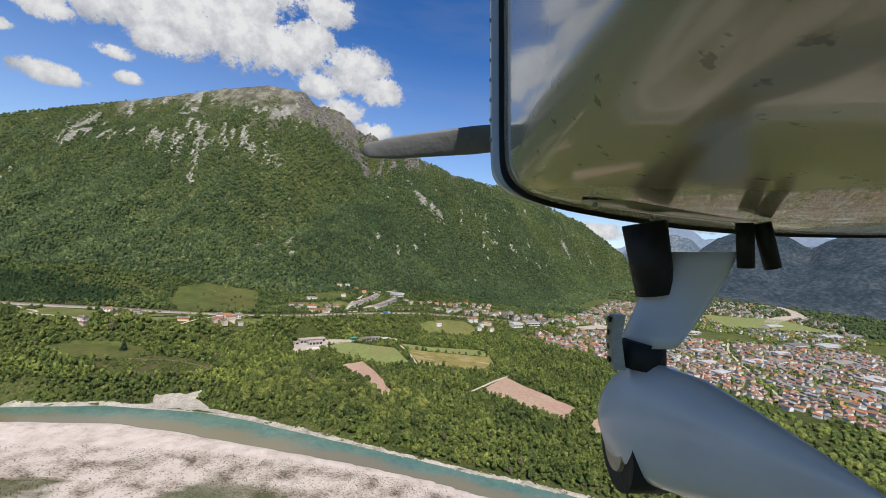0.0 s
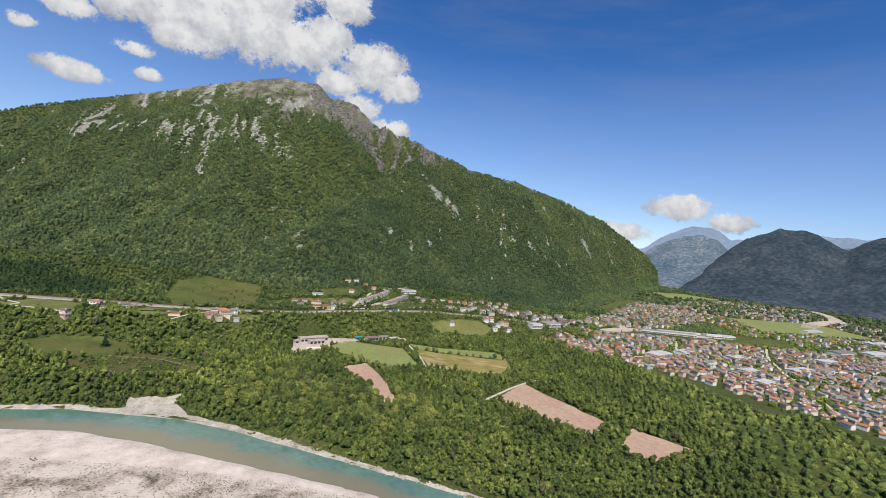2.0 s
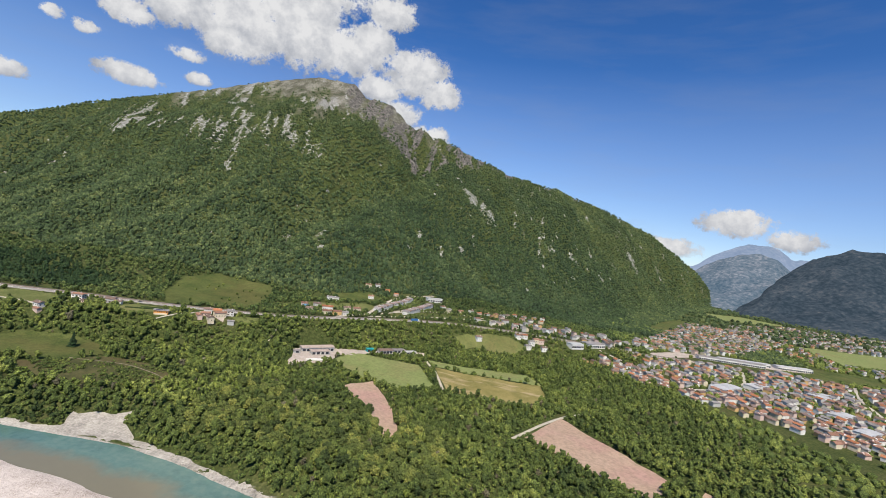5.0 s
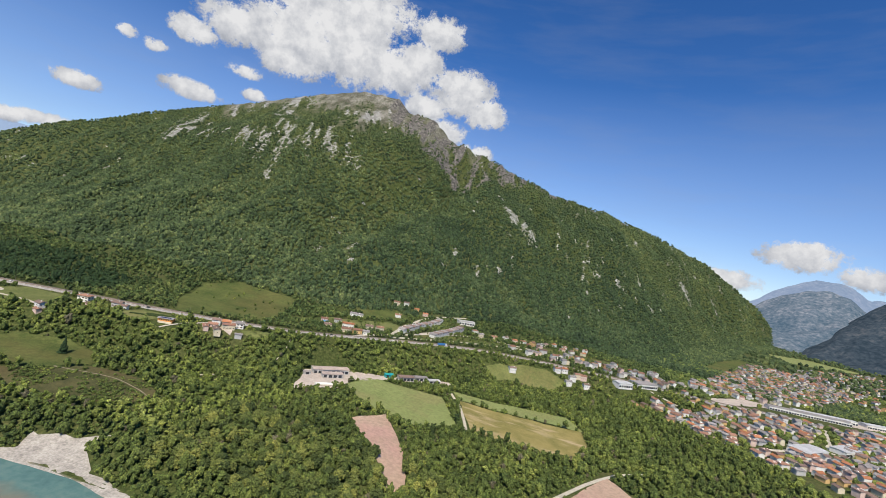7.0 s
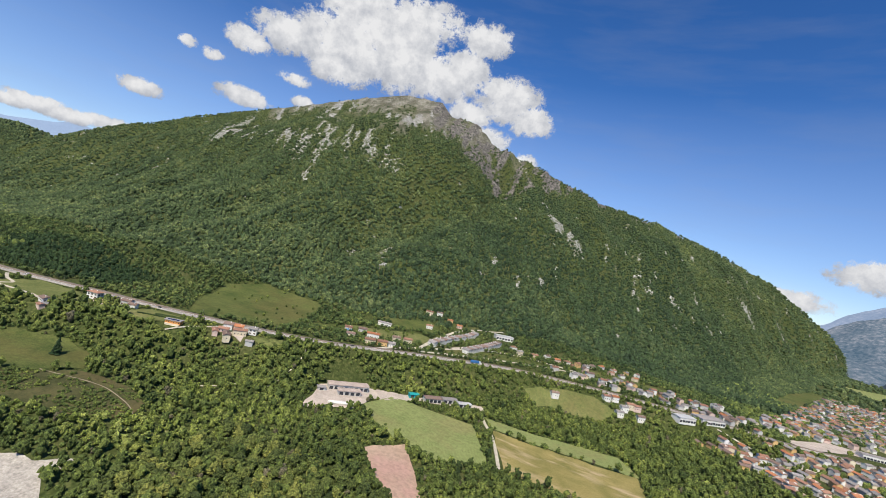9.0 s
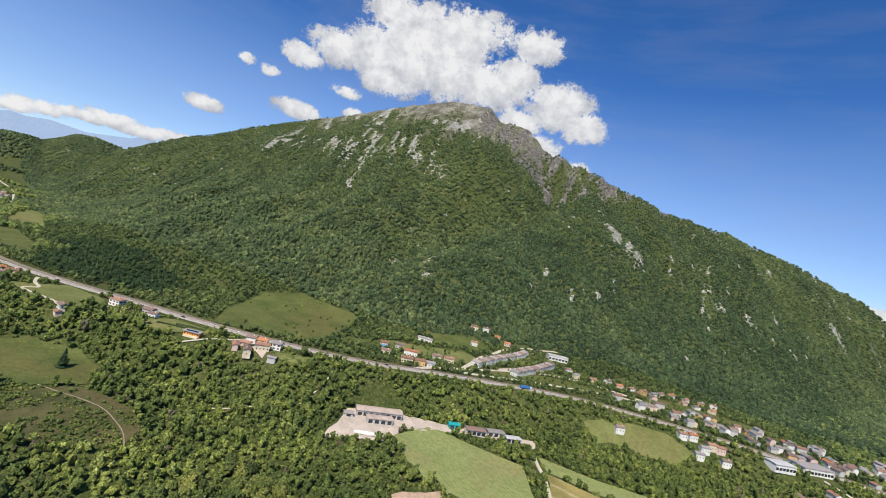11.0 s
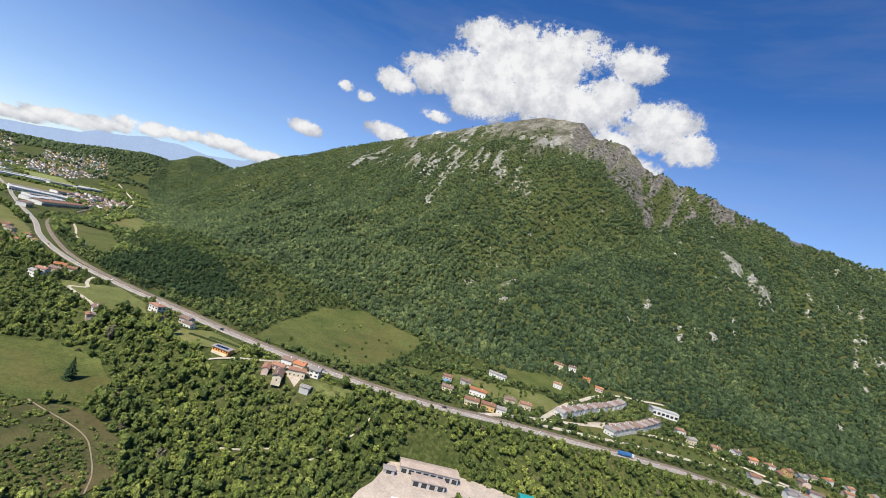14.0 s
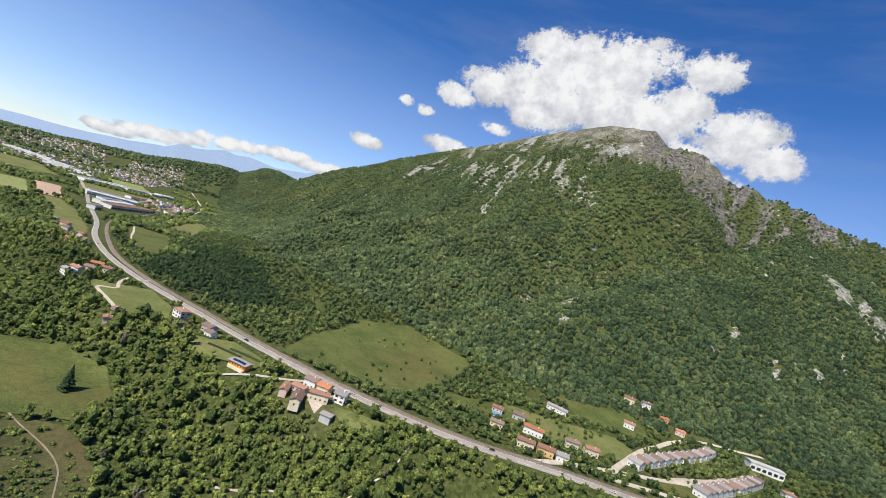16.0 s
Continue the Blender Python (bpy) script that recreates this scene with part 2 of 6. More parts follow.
# ---- plan of the valley ----
ROAD = [(-1900, 748), (-1500, 716), (-1276, 690), (-1112, 677), (-976, 664), (-850, 640), (-714, 633), (-624, 642), (-540, 659), (-453, 682), (-389, 704),
        (-326, 729), (-252, 769), (-192, 829), (-102, 902), (-38, 964), (132, 1050), (300, 1110), (520, 1160)]
RAIL = [(-1500, 900), (-1200, 760), (-1060, 695), (-930, 668), (-809, 652), (-714, 644), (-624, 652), (-540, 669), (-453, 692), (-389, 713), (-326, 738), (-252, 779),
        (-192, 839), (-102, 912), (-38, 974), (132, 1060), (300, 1120), (520, 1170)]
BANK = [(-2500, 150), (-1200, 230), (-600, 370), (-409, 425), (-330, 452), (-232, 462), (-180, 456), (-104, 437), (-24, 416),
        (60, 395), (146, 376), (300, 345), (900, 330), (2500, 500)]
NEAR_BANK = [(-2500, 100), (-1200, 180), (-600, 320), (-380, 394), (-292, 414), (-217, 407), (-124, 396), (-61, 389), (10, 375),
             (57, 359), (146, 335), (300, 300), (900, 285), (2500, 450)]

SPIT = [(-294, 479), (-265, 485), (-252, 494), (-245, 497), (-243, 492), (-252, 481), (-226, 468), (-198, 461), (-232, 461), (-268, 459), (-300, 458), (-286, 465)]


def along(pts, x):
    return np.interp(x, [p[0] for p in pts], [p[1] for p in pts])


def ridge(x):
    """Plan line and height of the mountain's crest."""
    y = np.interp(x, [-3600, -3000, -2400, -1900, -1400, -621, 0, 250, 480, 930, 1360, 1900], [2060, 1930, 1900, 1905, 1940, 2026, 2150, 2400, 2600, 3030, 3400, 3950])
    z = np.interp(x, [-4000, -3600, -3377, -3117, -2964, -2800, -2530, -2317, -2094, -1915, -1700, -1330, -1030, -840, -690, -640, -534, -401, -295, 0, 250, 480, 700, 930, 1360, 1720],
                  [20, 120, 170, 240, 270, 317, 388, 434, 480, 526, 580, 670, 757, 792, 786, 735, 705, 640, 606, 508, 502, 476, 436, 390, 225, 10])
    jag = (vnoise(x / 26.0, x * 0 + 3.3, 7) - 0.5) * 34 + (vnoise(x / 9.0, x * 0 + 1.3, 8) - 0.5) * 14
    z = z + jag * step(-660, -590, x) * (1 - step(-230, -120, x))
    return y, z


def foot(x):
    return np.interp(x, [-3600, -3000, -2400, -1900, -1500, -1225, -1000, -700, -550, -450, -300, -150, 0, 200, 400, 800, 1000, 1400, 1750],
                     [1850, 1580, 1375, 1185, 1060, 890, 760, 700, 760, 850, 950, 1050, 1120, 1300, 1600, 2200, 2600, 3200, 3750])


def height(x, y):
    x, y = np.asarray(x, float), np.asarray(y, float)
    d = y - along(ROAD, x)
    terrace = np.interp(x, [-3000, -1200, -500, -330, -100, 100, 350, 800], [26, 30, 40, 38, 36, 24, 8, 4])
    low = np.interp(x, [-3000, -1200, -700, -420, -250, -120, 0, 120, 400, 800], [24, 26, 25, 13, 6, 2, -4, -4, 3, 3])
    e0 = np.interp(x, [-500, -330, -200, 0], [-125, -90, -62, -75])
    e1 = np.interp(x, [-500, -330, -200, 0], [-60, -40, -12, -15])
    z = low + (terrace - low) * step(0, 1, (d - e0) / (e1 - e0))
    z = z + (fbm(x, y, 90, 3, 5) - 0.5) * 3 * step(10, 40, np.abs(d))
    bank = along(BANK, x)
    slope = np.interp(x, [-420, -320, -200, -120], [20, 55, 48, 14])
    shore = step(1, 0, (y - bank) / slope)
    z = z * (1 - shore) - 5.0 * shore
    near = along(NEAR_BANK, x)
    mid = (bank + near) / 2
    wet = 1 - step(0.55, 1.05, np.abs(y - mid) / ((bank - near) / 2 + 1))
    z = np.where(y < bank, -5.0 + (fbm(x, y, 40, 4, 8) - 0.5) * 1.6, z) - 3.0 * wet
    z = z + 7 * step(250, 60, y)
    yr, zr = ridge(x)
    yf = foot(x)
    u = np.clip((y - yf) / np.maximum(yr - yf, 60), 0, 1)
    g = u ** 1.6 + 0.11 * np.exp(-((u - 0.74) / 0.13) ** 2) * (1 - u) * 2.6
    g = np.minimum(g, 1)
    rise = np.maximum(zr - z, 0) * g
    rough = (fbm(x + 0.3 * y, y * 0.4, 240, 5, 21) - 0.5) * 120 + (np.abs(fbm(x + 0.3 * y, y * 0.3, 140, 4, 33) - 0.5)) * -120 + 16
    rise = rise + rough * step(0.06, 0.35, u) * (1 - 0.75 * step(0.8, 1.0, u)) * step(0, 250, zr)
    gully = near_line(x, y, [(-330, 2000), (-330, 1750), (-480, 1450), (-520, 1250), (-470, 1100)])
    rise = rise - 62 * np.exp(-(gully / 80) ** 2) * step(0.15, 0.45, u) * (1 - step(0.85, 1, u))
    back = np.maximum(y - yr, 0)
    z = np.where(y > yr, np.maximum(zr - back * 0.45, np.minimum(zr, z)), z + np.maximum(rise, 0))
    # wooded hills closing the plain
    turn, far = np.degrees(np.arctan2(x + 70, y - 503)), np.hypot(x + 70, y - 503)
    hill = np.interp(turn, [-110, -96, -89, -85, -83, -78, -74.5, -71, -68, -65, -61, -58, -48, -40], [0, 4, 30, 40, 62, 98, 148, 200, 218, 262, 280, 280, 240, 0])
    hill = hill * np.exp(-((far - 4000) / 800) ** 2) * (1 + 0.28 * (fbm(x, y, 500, 4, 95) - 0.5))
    plain_rise = 40 * (1 - np.exp(-np.maximum(-x - 2300, 0) / 900)) + 0.03 * np.maximum(x - 1500, 0)
    z = z + plain_rise * (1 - step(0.0, 0.2, u))
    return np.where(x < -1900, np.maximum(z, np.minimum(z, 105) + hill), z)


SLIDE = [(-935, 1690), (-900, 1580), (-850, 1480), (-812, 1405)]
OUTCROPS = [(-165, 1858, 22), (-130, 1825, 24), (-100, 1808, 26), (-60, 1798, 22), (-30, 1785, 24), (-14, 1781, 14), (-465, 1335, 17), (-420, 1225, 19),
            (-519, 1261, 18), (-399, 1175, 10), (-218, 1330, 11), (-158, 1380, 10), (-95, 1518, 14), (-65, 1600, 10), (655, 2407, 45), (915, 2718, 45), (424, 1957, 20),
            (295, 1909, 20), (536, 2201, 26), (-135, 1257, 8), (-1006, 1209, 7), (-700, 1540, 14), (-1120, 1660, 26), (-1200, 1670, 22), (-960, 1560, 18), (120, 1500, 10)]


def rock_mask(x, y):
    m = fbm(x, y, 34, 3, 51)
    s = np.exp(-(near_line(x + (m - 0.5) * 40, y, SLIDE) / (4 + 12 * m)) ** 2)
    for ox, oy, r in OUTCROPS:
        s = np.maximum(s, np.exp(-(((x - ox) / (r * 0.8)) ** 2 + ((y - oy) / (r * 1.5)) ** 2)) * (0.4 + m * 1.3))
    yr, zr = ridge(x)
    u = (y - foot(x)) / np.maximum(yr - foot(x), 60)
    crag = step(0.6, 0.66, fbm(x + 0.43 * y, y * 0.3, 17, 4, 61) * 0.6 + fbm(x, y, 120, 2, 62) * 0.45) * step(0.52, 0.7, u) * step(-1750, -1400, x) * (1 - step(-620, -470, x))
    fleck = step(0.78, 0.82, fbm(x + 0.3 * y, y * 0.4, 16, 3, 71)) * step(0.15, 0.3, u)
    right = step(0.68, 0.73, fbm(x, y * 0.35, 18, 4, 77)) * step(0.2, 0.35, u) * step(0, 150, x)
    return np.clip(np.maximum.reduce([s, crag, fleck * 0.9, right * 0.8]) , 0, 1) * (u > 0.02)


def cliff_mask(x, y):
    """Dark crags along the crest east of the summit."""
    yr, zr = ridge(x)
    u = (y - foot(x)) / np.maximum(yr - foot(x), 60)
    reach = np.interp(x, [-720, -640, -500, -350, -200, -60, 400, 600], [0.95, 0.84, 0.8, 0.79, 0.87, 0.94, 0.95, 1.0])
    return step(0.38, 0.55, fbm(x, y * 0.45, 24, 4, 63)) * step(0, 0.06, u - reach) * step(-760, -680, x) * (1 - step(450, 620, x))


def alpine_mask(x, y, z):
    yr, zr = ridge(x)
    return step(585, 720, z + (fbm(x + 0.43 * y, y * 0.5, 60, 4, 91) - 0.5) * 330) * step(-1600, -1350, x)


FIELDS = {
    "hillside_meadow": ([(-410, 712), (-470, 782), (-509, 873), (-485, 932), (-390, 954), (-347, 873), (-325, 775), (-346, 757), (-374, 738)], MEADOW,
                        "rough green hillside meadow dotted with bushes", "meadow"),
    "river_meadow": ([(-480, 540), (-462, 573), (-422, 596), (-388, 594), (-360, 572), (-377, 535), (-430, 520)], MEADOW,
                     "mown green meadow round a lone spruce", "meadow"),
    "heath": ([(-396, 517), (-370, 541), (-357, 567), (-340, 573), (-310, 577), (-282, 567), (-268, 541), (-288, 522), (-316, 508), (-345, 500), (-375, 503)], HEATH,
              "brown heath dotted with low bushes", "heath"),
    "crop_field": ([(-174, 722), (-158, 768), (-66, 780), (-30, 700), (-70, 672), (-134, 684)], CROP, "pale green crop field in young leaf", "field"),
    "crop_strip": ([(-58, 815), (90, 846), (108, 806), (-48, 792)], CROP, "narrow green crop strip beside a dry field", "field"),
    "dry_field": ([(-46, 788), (106, 803), (109, 757), (88, 704), (-18, 709)], DRY, "yellowish dry grass field with bare streaks", "field"),
    "ploughed_field": ([(-128, 641), (-104, 676), (-78, 640), (-44, 562), (-52, 540), (-85, 594)], EARTH, "bare pinkish-brown ploughed field strip", "field"),
    "ploughed_plot": ([(73, 614), (118, 690), (198, 580), (172, 536)], EARTH, "bare pinkish-brown ploughed plot among trees", "field"),
    "ploughed_corner": ([(189, 512), (223, 568), (270, 530), (214, 490)], EARTH, "bare brown ploughed corner beside woods", "field"),
    "works_yard": ([(-206, 664), (-228, 728), (-190, 768), (-139, 796), (-70, 850), (-66, 838), (-140, 776), (-172, 742), (-172, 700)], YARD, "pale gravel yard round sheds", "yard"),
    "garden_lawn": ([(-575, 600), (-560, 648), (-500, 652), (-470, 640), (-478, 615), (-510, 596)], LAWN, "green lawn by a bending track", "lawn"),
    "house_lawn": ([(-440, 640), (-425, 678), (-385, 690), (-372, 672), (-400, 640)], LAWN, "mown garden lawns behind road houses", "lawn"),
    "hamlet_green": ([(-300, 900), (-215, 985), (-165, 960), (-240, 860)], LAWN, "green grass plots of a hamlet", "lawn"),
    "terrace_green": ([(-300, 1010), (-230, 1080), (-190, 1040), (-250, 985)], MEADOW, "sloping green meadow above a hamlet", "meadow"),
    "fork_field": ([(-1060, 735), (-1000, 705), (-900, 690), (-800, 682), (-760, 690), (-850, 739), (-1000, 775)], MEADOW, "grass field between road and hill", "field"),
    "roadside_field": ([(-1230, 600), (-1060, 610), (-900, 596), (-790, 596), (-755, 616), (-880, 638), (-1080, 650), (-1230, 640)], LAWN, "green field beside the road", "field"),
    "town_green": ([(700, 1180), (900, 1260), (980, 1380), (760, 1340)], MEADOW, "green field in the middle of the town", "field"),
    "plain_field": ([(-1500, 470), (-1250, 470), (-1200, 590), (-1480, 600)], CROP, "pale green field on the plain", "field"),
    "hamlet_plot": ([(-330, 830), (-300, 880), (-262, 900), (-250, 885), (-290, 830)], MEADOW, "grass plot behind hamlet gardens", "lawn"),
    "terrace_yard": ([(-140, 950), (-118, 1030), (-106, 1090), (-116, 1092), (-130, 1030), (-152, 955)], YARD, "pale paved yard between terraced rows", "yard"),
    "verge_green": ([(-150, 915), (-60, 1000), (10, 1075), (0, 1085), (-80, 1030), (-165, 930)], MEADOW, "grass verge above the valley road", "lawn"),
    "station_yard": ([(380, 1130), (470, 1200), (660, 1230), (760, 1270), (740, 1290), (600, 1262), (460, 1240), (360, 1160)], YARD, "pale paved goods yard beside a long hall", "yard"),
    "hill_field": ([(540, 1560), (700, 1850), (820, 2050), (780, 2080), (620, 1830), (500, 1600)], MEADOW, "green field between town quarters", "field"),
    "far_field": ([(1080, 2420), (1300, 2500), (1560, 2700), (1400, 2850), (1120, 2680)], CROP, "green field beyond the town", "field"),
    "side_field": ([(1250, 1250), (1500, 1300), (1600, 1480), (1330, 1420)], MEADOW, "green field among town gardens", "field"),
    "court_yard": ([(-334, 694), (-325, 702), (-314, 697), (-311, 690), (-321, 687)], YARD, "pale paved court between farm houses", "yard"),
    "cluster_lawn": ([(-311, 705), (-300, 713), (-281, 729), (-271, 722), (-292, 700)], LAWN, "garden lawn beside the road", "lawn"),
    "bend_meadow": ([(-1120, 800), (-1290, 885), (-1420, 965), (-1370, 970), (-1200, 900), (-1070, 845)], LAWN, "green meadow at the foot of the wood", "meadow"),
    "foot_meadow": ([(60, 1120), (180, 1180), (250, 1260), (120, 1200), (20, 1140)], MEADOW, "narrow green meadow below the forest edge", "meadow"),
    "far_riverbed": ([(1330, 1740), (1480, 1900), (1600, 1990), (1740, 2080), (1880, 2330), (2000, 2700), (2030, 3300), (1985, 3300), (1960, 2720), (1840, 2370), (1700, 2140), (1560, 2040), (1440, 1940), (1310, 1780)], YARD, "pale braided gravel riverbed in the side valley", "riverbed"),
    "lower_green": ([(-34, 926), (27, 968), (60, 985), (96, 985), (64, 950), (4, 930), (-10, 918)], LAWN, "green plot below the valley road", "field"),
    "hall_field": ([(-1590, 700), (-1600, 850), (-1850, 930), (-1820, 745)], LAWN, "green field between factory rows", "field"),
    "village_field": ([(-2080, 880), (-2150, 1010), (-2380, 1020), (-2350, 880)], CROP, "pale green field before a village", "field"),
    "brown_field": ([(-1245, 604), (-1245, 642), (-1500, 664), (-1520, 612)], EARTH, "bare brown field on the plain", "field"),
    "plain_green": ([(-1800, 560), (-1800, 690), (-2200, 660), (-2200, 540)], LAWN, "wide green field on the plain", "field"),
    "town_field": ([(980, 1500), (1500, 1650), (1500, 1950), (1050, 1800)], CROP, "green fields beyond the town", "field"),
}
TRACKS = {
    "farm_track": [(-70, 846), (-62, 808), (-40, 770), (-22, 705)],
    "house_track": [(-600, 636), (-575, 622), (-548, 618), (-556, 600), (-520, 603), (-484, 606)],
    "hamlet_lane": [(-215, 812), (-200, 860), (-120, 1000), (-60, 1075), (60, 1110)],
    "upper_lane": [(-181, 889), (-190, 1000), (-180, 1110), (-110, 1170)],
    "orange_drive": [(-372, 651), (-360, 668), (-352, 690), (-348, 716)],
    "yard_drive": [(-331, 690), (-326, 704), (-322, 722)],
    "road_lane": [(-176, 874), (-126, 930), (-70, 986), (-8, 1062), (99, 1140)],
    "bend_lane": [(-1212, 800), (-1330, 868), (-1484, 948), (-1700, 1040), (-1928, 1128), (-2250, 1230), (-2664, 1306)],
    "cut_path": [(-532, 831), (-650, 864), (-798, 897), (-923, 919)],
    "field_path": [(-1051, 731), (-960, 712), (-892, 693), (-870, 694), (-802, 683)],
    "heath_path": [(-372, 546), (-361, 549), (-340, 558), (-320, 563), (-304, 560), (-285, 556), (-270, 548)],
    "stream_path": [(-262, 742), (-256, 729), (-254, 717), (-259, 702), (-256, 684), (-253, 666), (-265, 662), (-277, 656), (-279, 641), (-288, 625)],
    "main_lane": [(240, 1060), (420, 1010), (640, 905), (860, 800), (1080, 700)],
    "station_lane": [(560, 690), (640, 905), (720, 1090), (790, 1190)],
    "bridge_lane": [(900, 610), (980, 760), (1090, 960), (1180, 1180)],
    "market_lane": [(330, 900), (470, 985), (540, 1130)],
    "field_lane": [(720, 1090), (900, 1020), (1090, 960), (1280, 930)],
    "plot_track": [(60, 606), (118, 694), (160, 720)],
}

# ---- ground ----


def spaced(*runs):
    return np.unique(np.concatenate([np.arange(a, b, s) for a, b, s in runs]))


def build_ground():
    xs = spaced((-7000, -4800, 250), (-4800, -3000, 60), (-3000, -1700, 25), (-1700, 500, 9), (500, 2000, 25), (2000, 7001, 250))
    ys = spaced((-4000, -300, 150), (-300, 150, 15), (150, 560, 5), (560, 2250, 9), (2250, 4000, 25), (4000, 7001, 250))
    X, Y = np.meshgrid(xs, ys)
    Z = height(X, Y)
    n, k = len(xs), len(ys)
    verts = np.stack([X, Y, Z], -1).reshape(-1, 3)
    i = (np.arange(k - 1)[:, None] * n + np.arange(n - 1)).ravel()
    tris = np.concatenate([np.stack([i, i + 1, i + n + 1], 1), np.stack([i, i + n + 1, i + n], 1)])
    ob = big_mesh("ground", verts, tris, GROUND)
    rock, alp = rock_mask(X, Y), alpine_mask(X, Y, Z)
    grav = (Y < along(BANK, X) - 2) * step(-330, -250, Y - along(BANK, X) + 90 * (fbm(X, Y, 60, 4, 15) - 0.5))
    veg = step(0.6, 0.66, fbm(X, Y, 38, 4, 13)) * step(-45, -75, Y - along(NEAR_BANK, X))
    grav = np.clip(grav - veg * 0.85, 0, 1)
    stony = step(0, -12, Y - along(NEAR_BANK, X) + np.interp(X, [-300, -200, -110, 0], [44, 22, 10, 7]) + 16 * (fbm(X, Y, 30, 3, 16) - 0.5))
    for name, v in (("stony", stony), ("rock", rock), ("alpine", alp), ("gravel", grav), ("cliff", cliff_mask(X, Y))):
        a = ob.data.attributes.new(name, "FLOAT", "POINT")
        a.data.foreach_set("value", v.astype(np.float32).ravel())
    tagged(ob, "wooded alpine valley floor rising to a rocky mountain", "ground", kind="structure")


build_ground()


def drape(poly, lift, cell):
    """A sheet over the ground inside a plan polygon, cut to its outline."""
    bm = bmesh.new()
    bm.faces.new([bm.verts.new((x, y, 0)) for x, y in poly])
    xs, ys = [p[0] for p in poly], [p[1] for p in poly]
    for axis, lo, hi in ((0, min(xs), max(xs)), (1, min(ys), max(ys))):
        for c in np.arange(lo + cell, hi, cell):
            co, no = [0, 0, 0], [0, 0, 0]
            co[axis], no[axis] = c, 1
            bmesh.ops.bisect_plane(bm, geom=bm.verts[:] + bm.edges[:] + bm.faces[:], plane_co=co, plane_no=no)
    v = np.array([q.co[:2] for q in bm.verts])
    for q, z in zip(bm.verts, height(v[:, 0], v[:, 1])):
        q.co.z = z + lift
    bmesh.ops.recalc_face_normals(bm, faces=bm.faces[:])
    for f in bm.faces:
        if f.normal.z < 0:
            f.normal_flip()
    return bm


def ragged(poly, amount, every=12.0, seed=0):
    """The polygon with uneven edges, as grown fields have."""
    rng = np.random.default_rng(seed)
    out = []
    for (x1, y1), (x2, y2) in zip(poly, poly[1:] + poly[:1]):
        n = max(1, int(math.hypot(x2 - x1, y2 - y1) / every))
        for k in range(n):
            out.append((x1 + (x2 - x1) * k / n + rng.normal(0, amount), y1 + (y2 - y1) * k / n + rng.normal(0, amount)))
    return out


for k, (name, (poly, mat, label, cat)) in enumerate(FIELDS.items()):
    bm = drape(ragged(poly, 1.2, 14, k), 0.5, 8 if poly[0][0] > -700 else 16)
    tagged(part(name, bm, mat, None), label, cat, kind="structure")


def smooth_line(pts, gap):
    """Even points along a rounded polyline."""
    p = np.array(pts, float)
    for _ in range(2):
        q = np.empty((2 * len(p), 2))
        q[0::2][:-1], q[1::2][:-1] = p[:-1] * 0.75 + p[1:] * 0.25, p[:-1] * 0.25 + p[1:] * 0.75
        p = np.concatenate([p[:1], q[:-2], p[-1:]])
    s = np.r_[0, np.cumsum(np.hypot(*np.diff(p, axis=0).T))]
    t = np.linspace(0, s[-1], max(2, int(s[-1] / gap)))
    return np.stack([np.interp(t, s, p[:, 0]), np.interp(t, s, p[:, 1])], 1)


def ribbon(pts, half, lift, shift=0.0, gap=7.0, skirt=0.6, drop=1.2):
    p = smooth_line(pts, gap)
    g = np.gradient(p, axis=0)
    nrm = np.stack([-g[:, 1], g[:, 0]], 1) / np.hypot(g[:, 0], g[:, 1])[:, None]
    c = p + nrm * shift
    z = height(c[:, 0], c[:, 1]) + lift
    z = np.maximum(z, np.maximum(height(*(c + nrm * half).T), height(*(c - nrm * half).T)) + lift * 0.6)
    bm = bmesh.new()
    rows = []
    for (x, y), (a, b), h in zip(c, nrm, z):
        rows.append([bm.verts.new((x - a * s, y - b * s, h - dz)) for s, dz in ((half + skirt, drop), (half, 0), (-half, 0), (-half - skirt, drop))])
    for a, b in zip(rows, rows[1:]):
        for k in range(3):
            bm.faces.new((a[k], b[k], b[k + 1], a[k + 1]))
    bmesh.ops.recalc_face_normals(bm, faces=bm.faces[:])
    if sum(f.normal.z for f in bm.faces) < 0:
        bmesh.ops.reverse_faces(bm, faces=bm.faces[:])
    return bm


WHITE_LINE = plain("road_paint", (0.7, 0.7, 0.68), 0.6, 0, 2, 0.15)
road = tagged(part("road", ribbon(ROAD, 3.3, 1.0), ASPHALT, None), "grey asphalt valley road with worn edges", "road", kind="structure")
part("edge_line", ribbon(ROAD, 0.08, 1.03, 3.05, 7, 0.01, 0.02), WHITE_LINE, road, "thin white edge line")
part("edge_line", ribbon(ROAD, 0.08, 1.03, -3.05, 7, 0.01, 0.02), WHITE_LINE, road, "thin white edge line")
rail = tagged(part("railway", ribbon(RAIL, 2.2, 1.1, 0), BALLAST, None), "single railway track on brown ballast beside the road", "railway", kind="structure")
for side in (-0.72, 0.72):
    part("rail", ribbon(RAIL, 0.05, 1.3, side, 7, 0.02, 0.18), STEEL, rail, "rusty steel rail")
for name, pts in TRACKS.items():
    if name == "cut_path":
        continue   # a cleared strip through the wood, with no surface of its own
    tagged(part(name, ribbon(pts, 0.45 if "stream" in name else 0.3 if "heath" in name else 1.6 if "path" in name else 2.8 if "lane" in name else 1.0 if "drive" in name else 1.5, 0.7, 0, 5, 0.25, 0.6), WORN_PATH if "heath" in name else TRACK, None), "pale unpaved gravel track", "track", kind="structure")


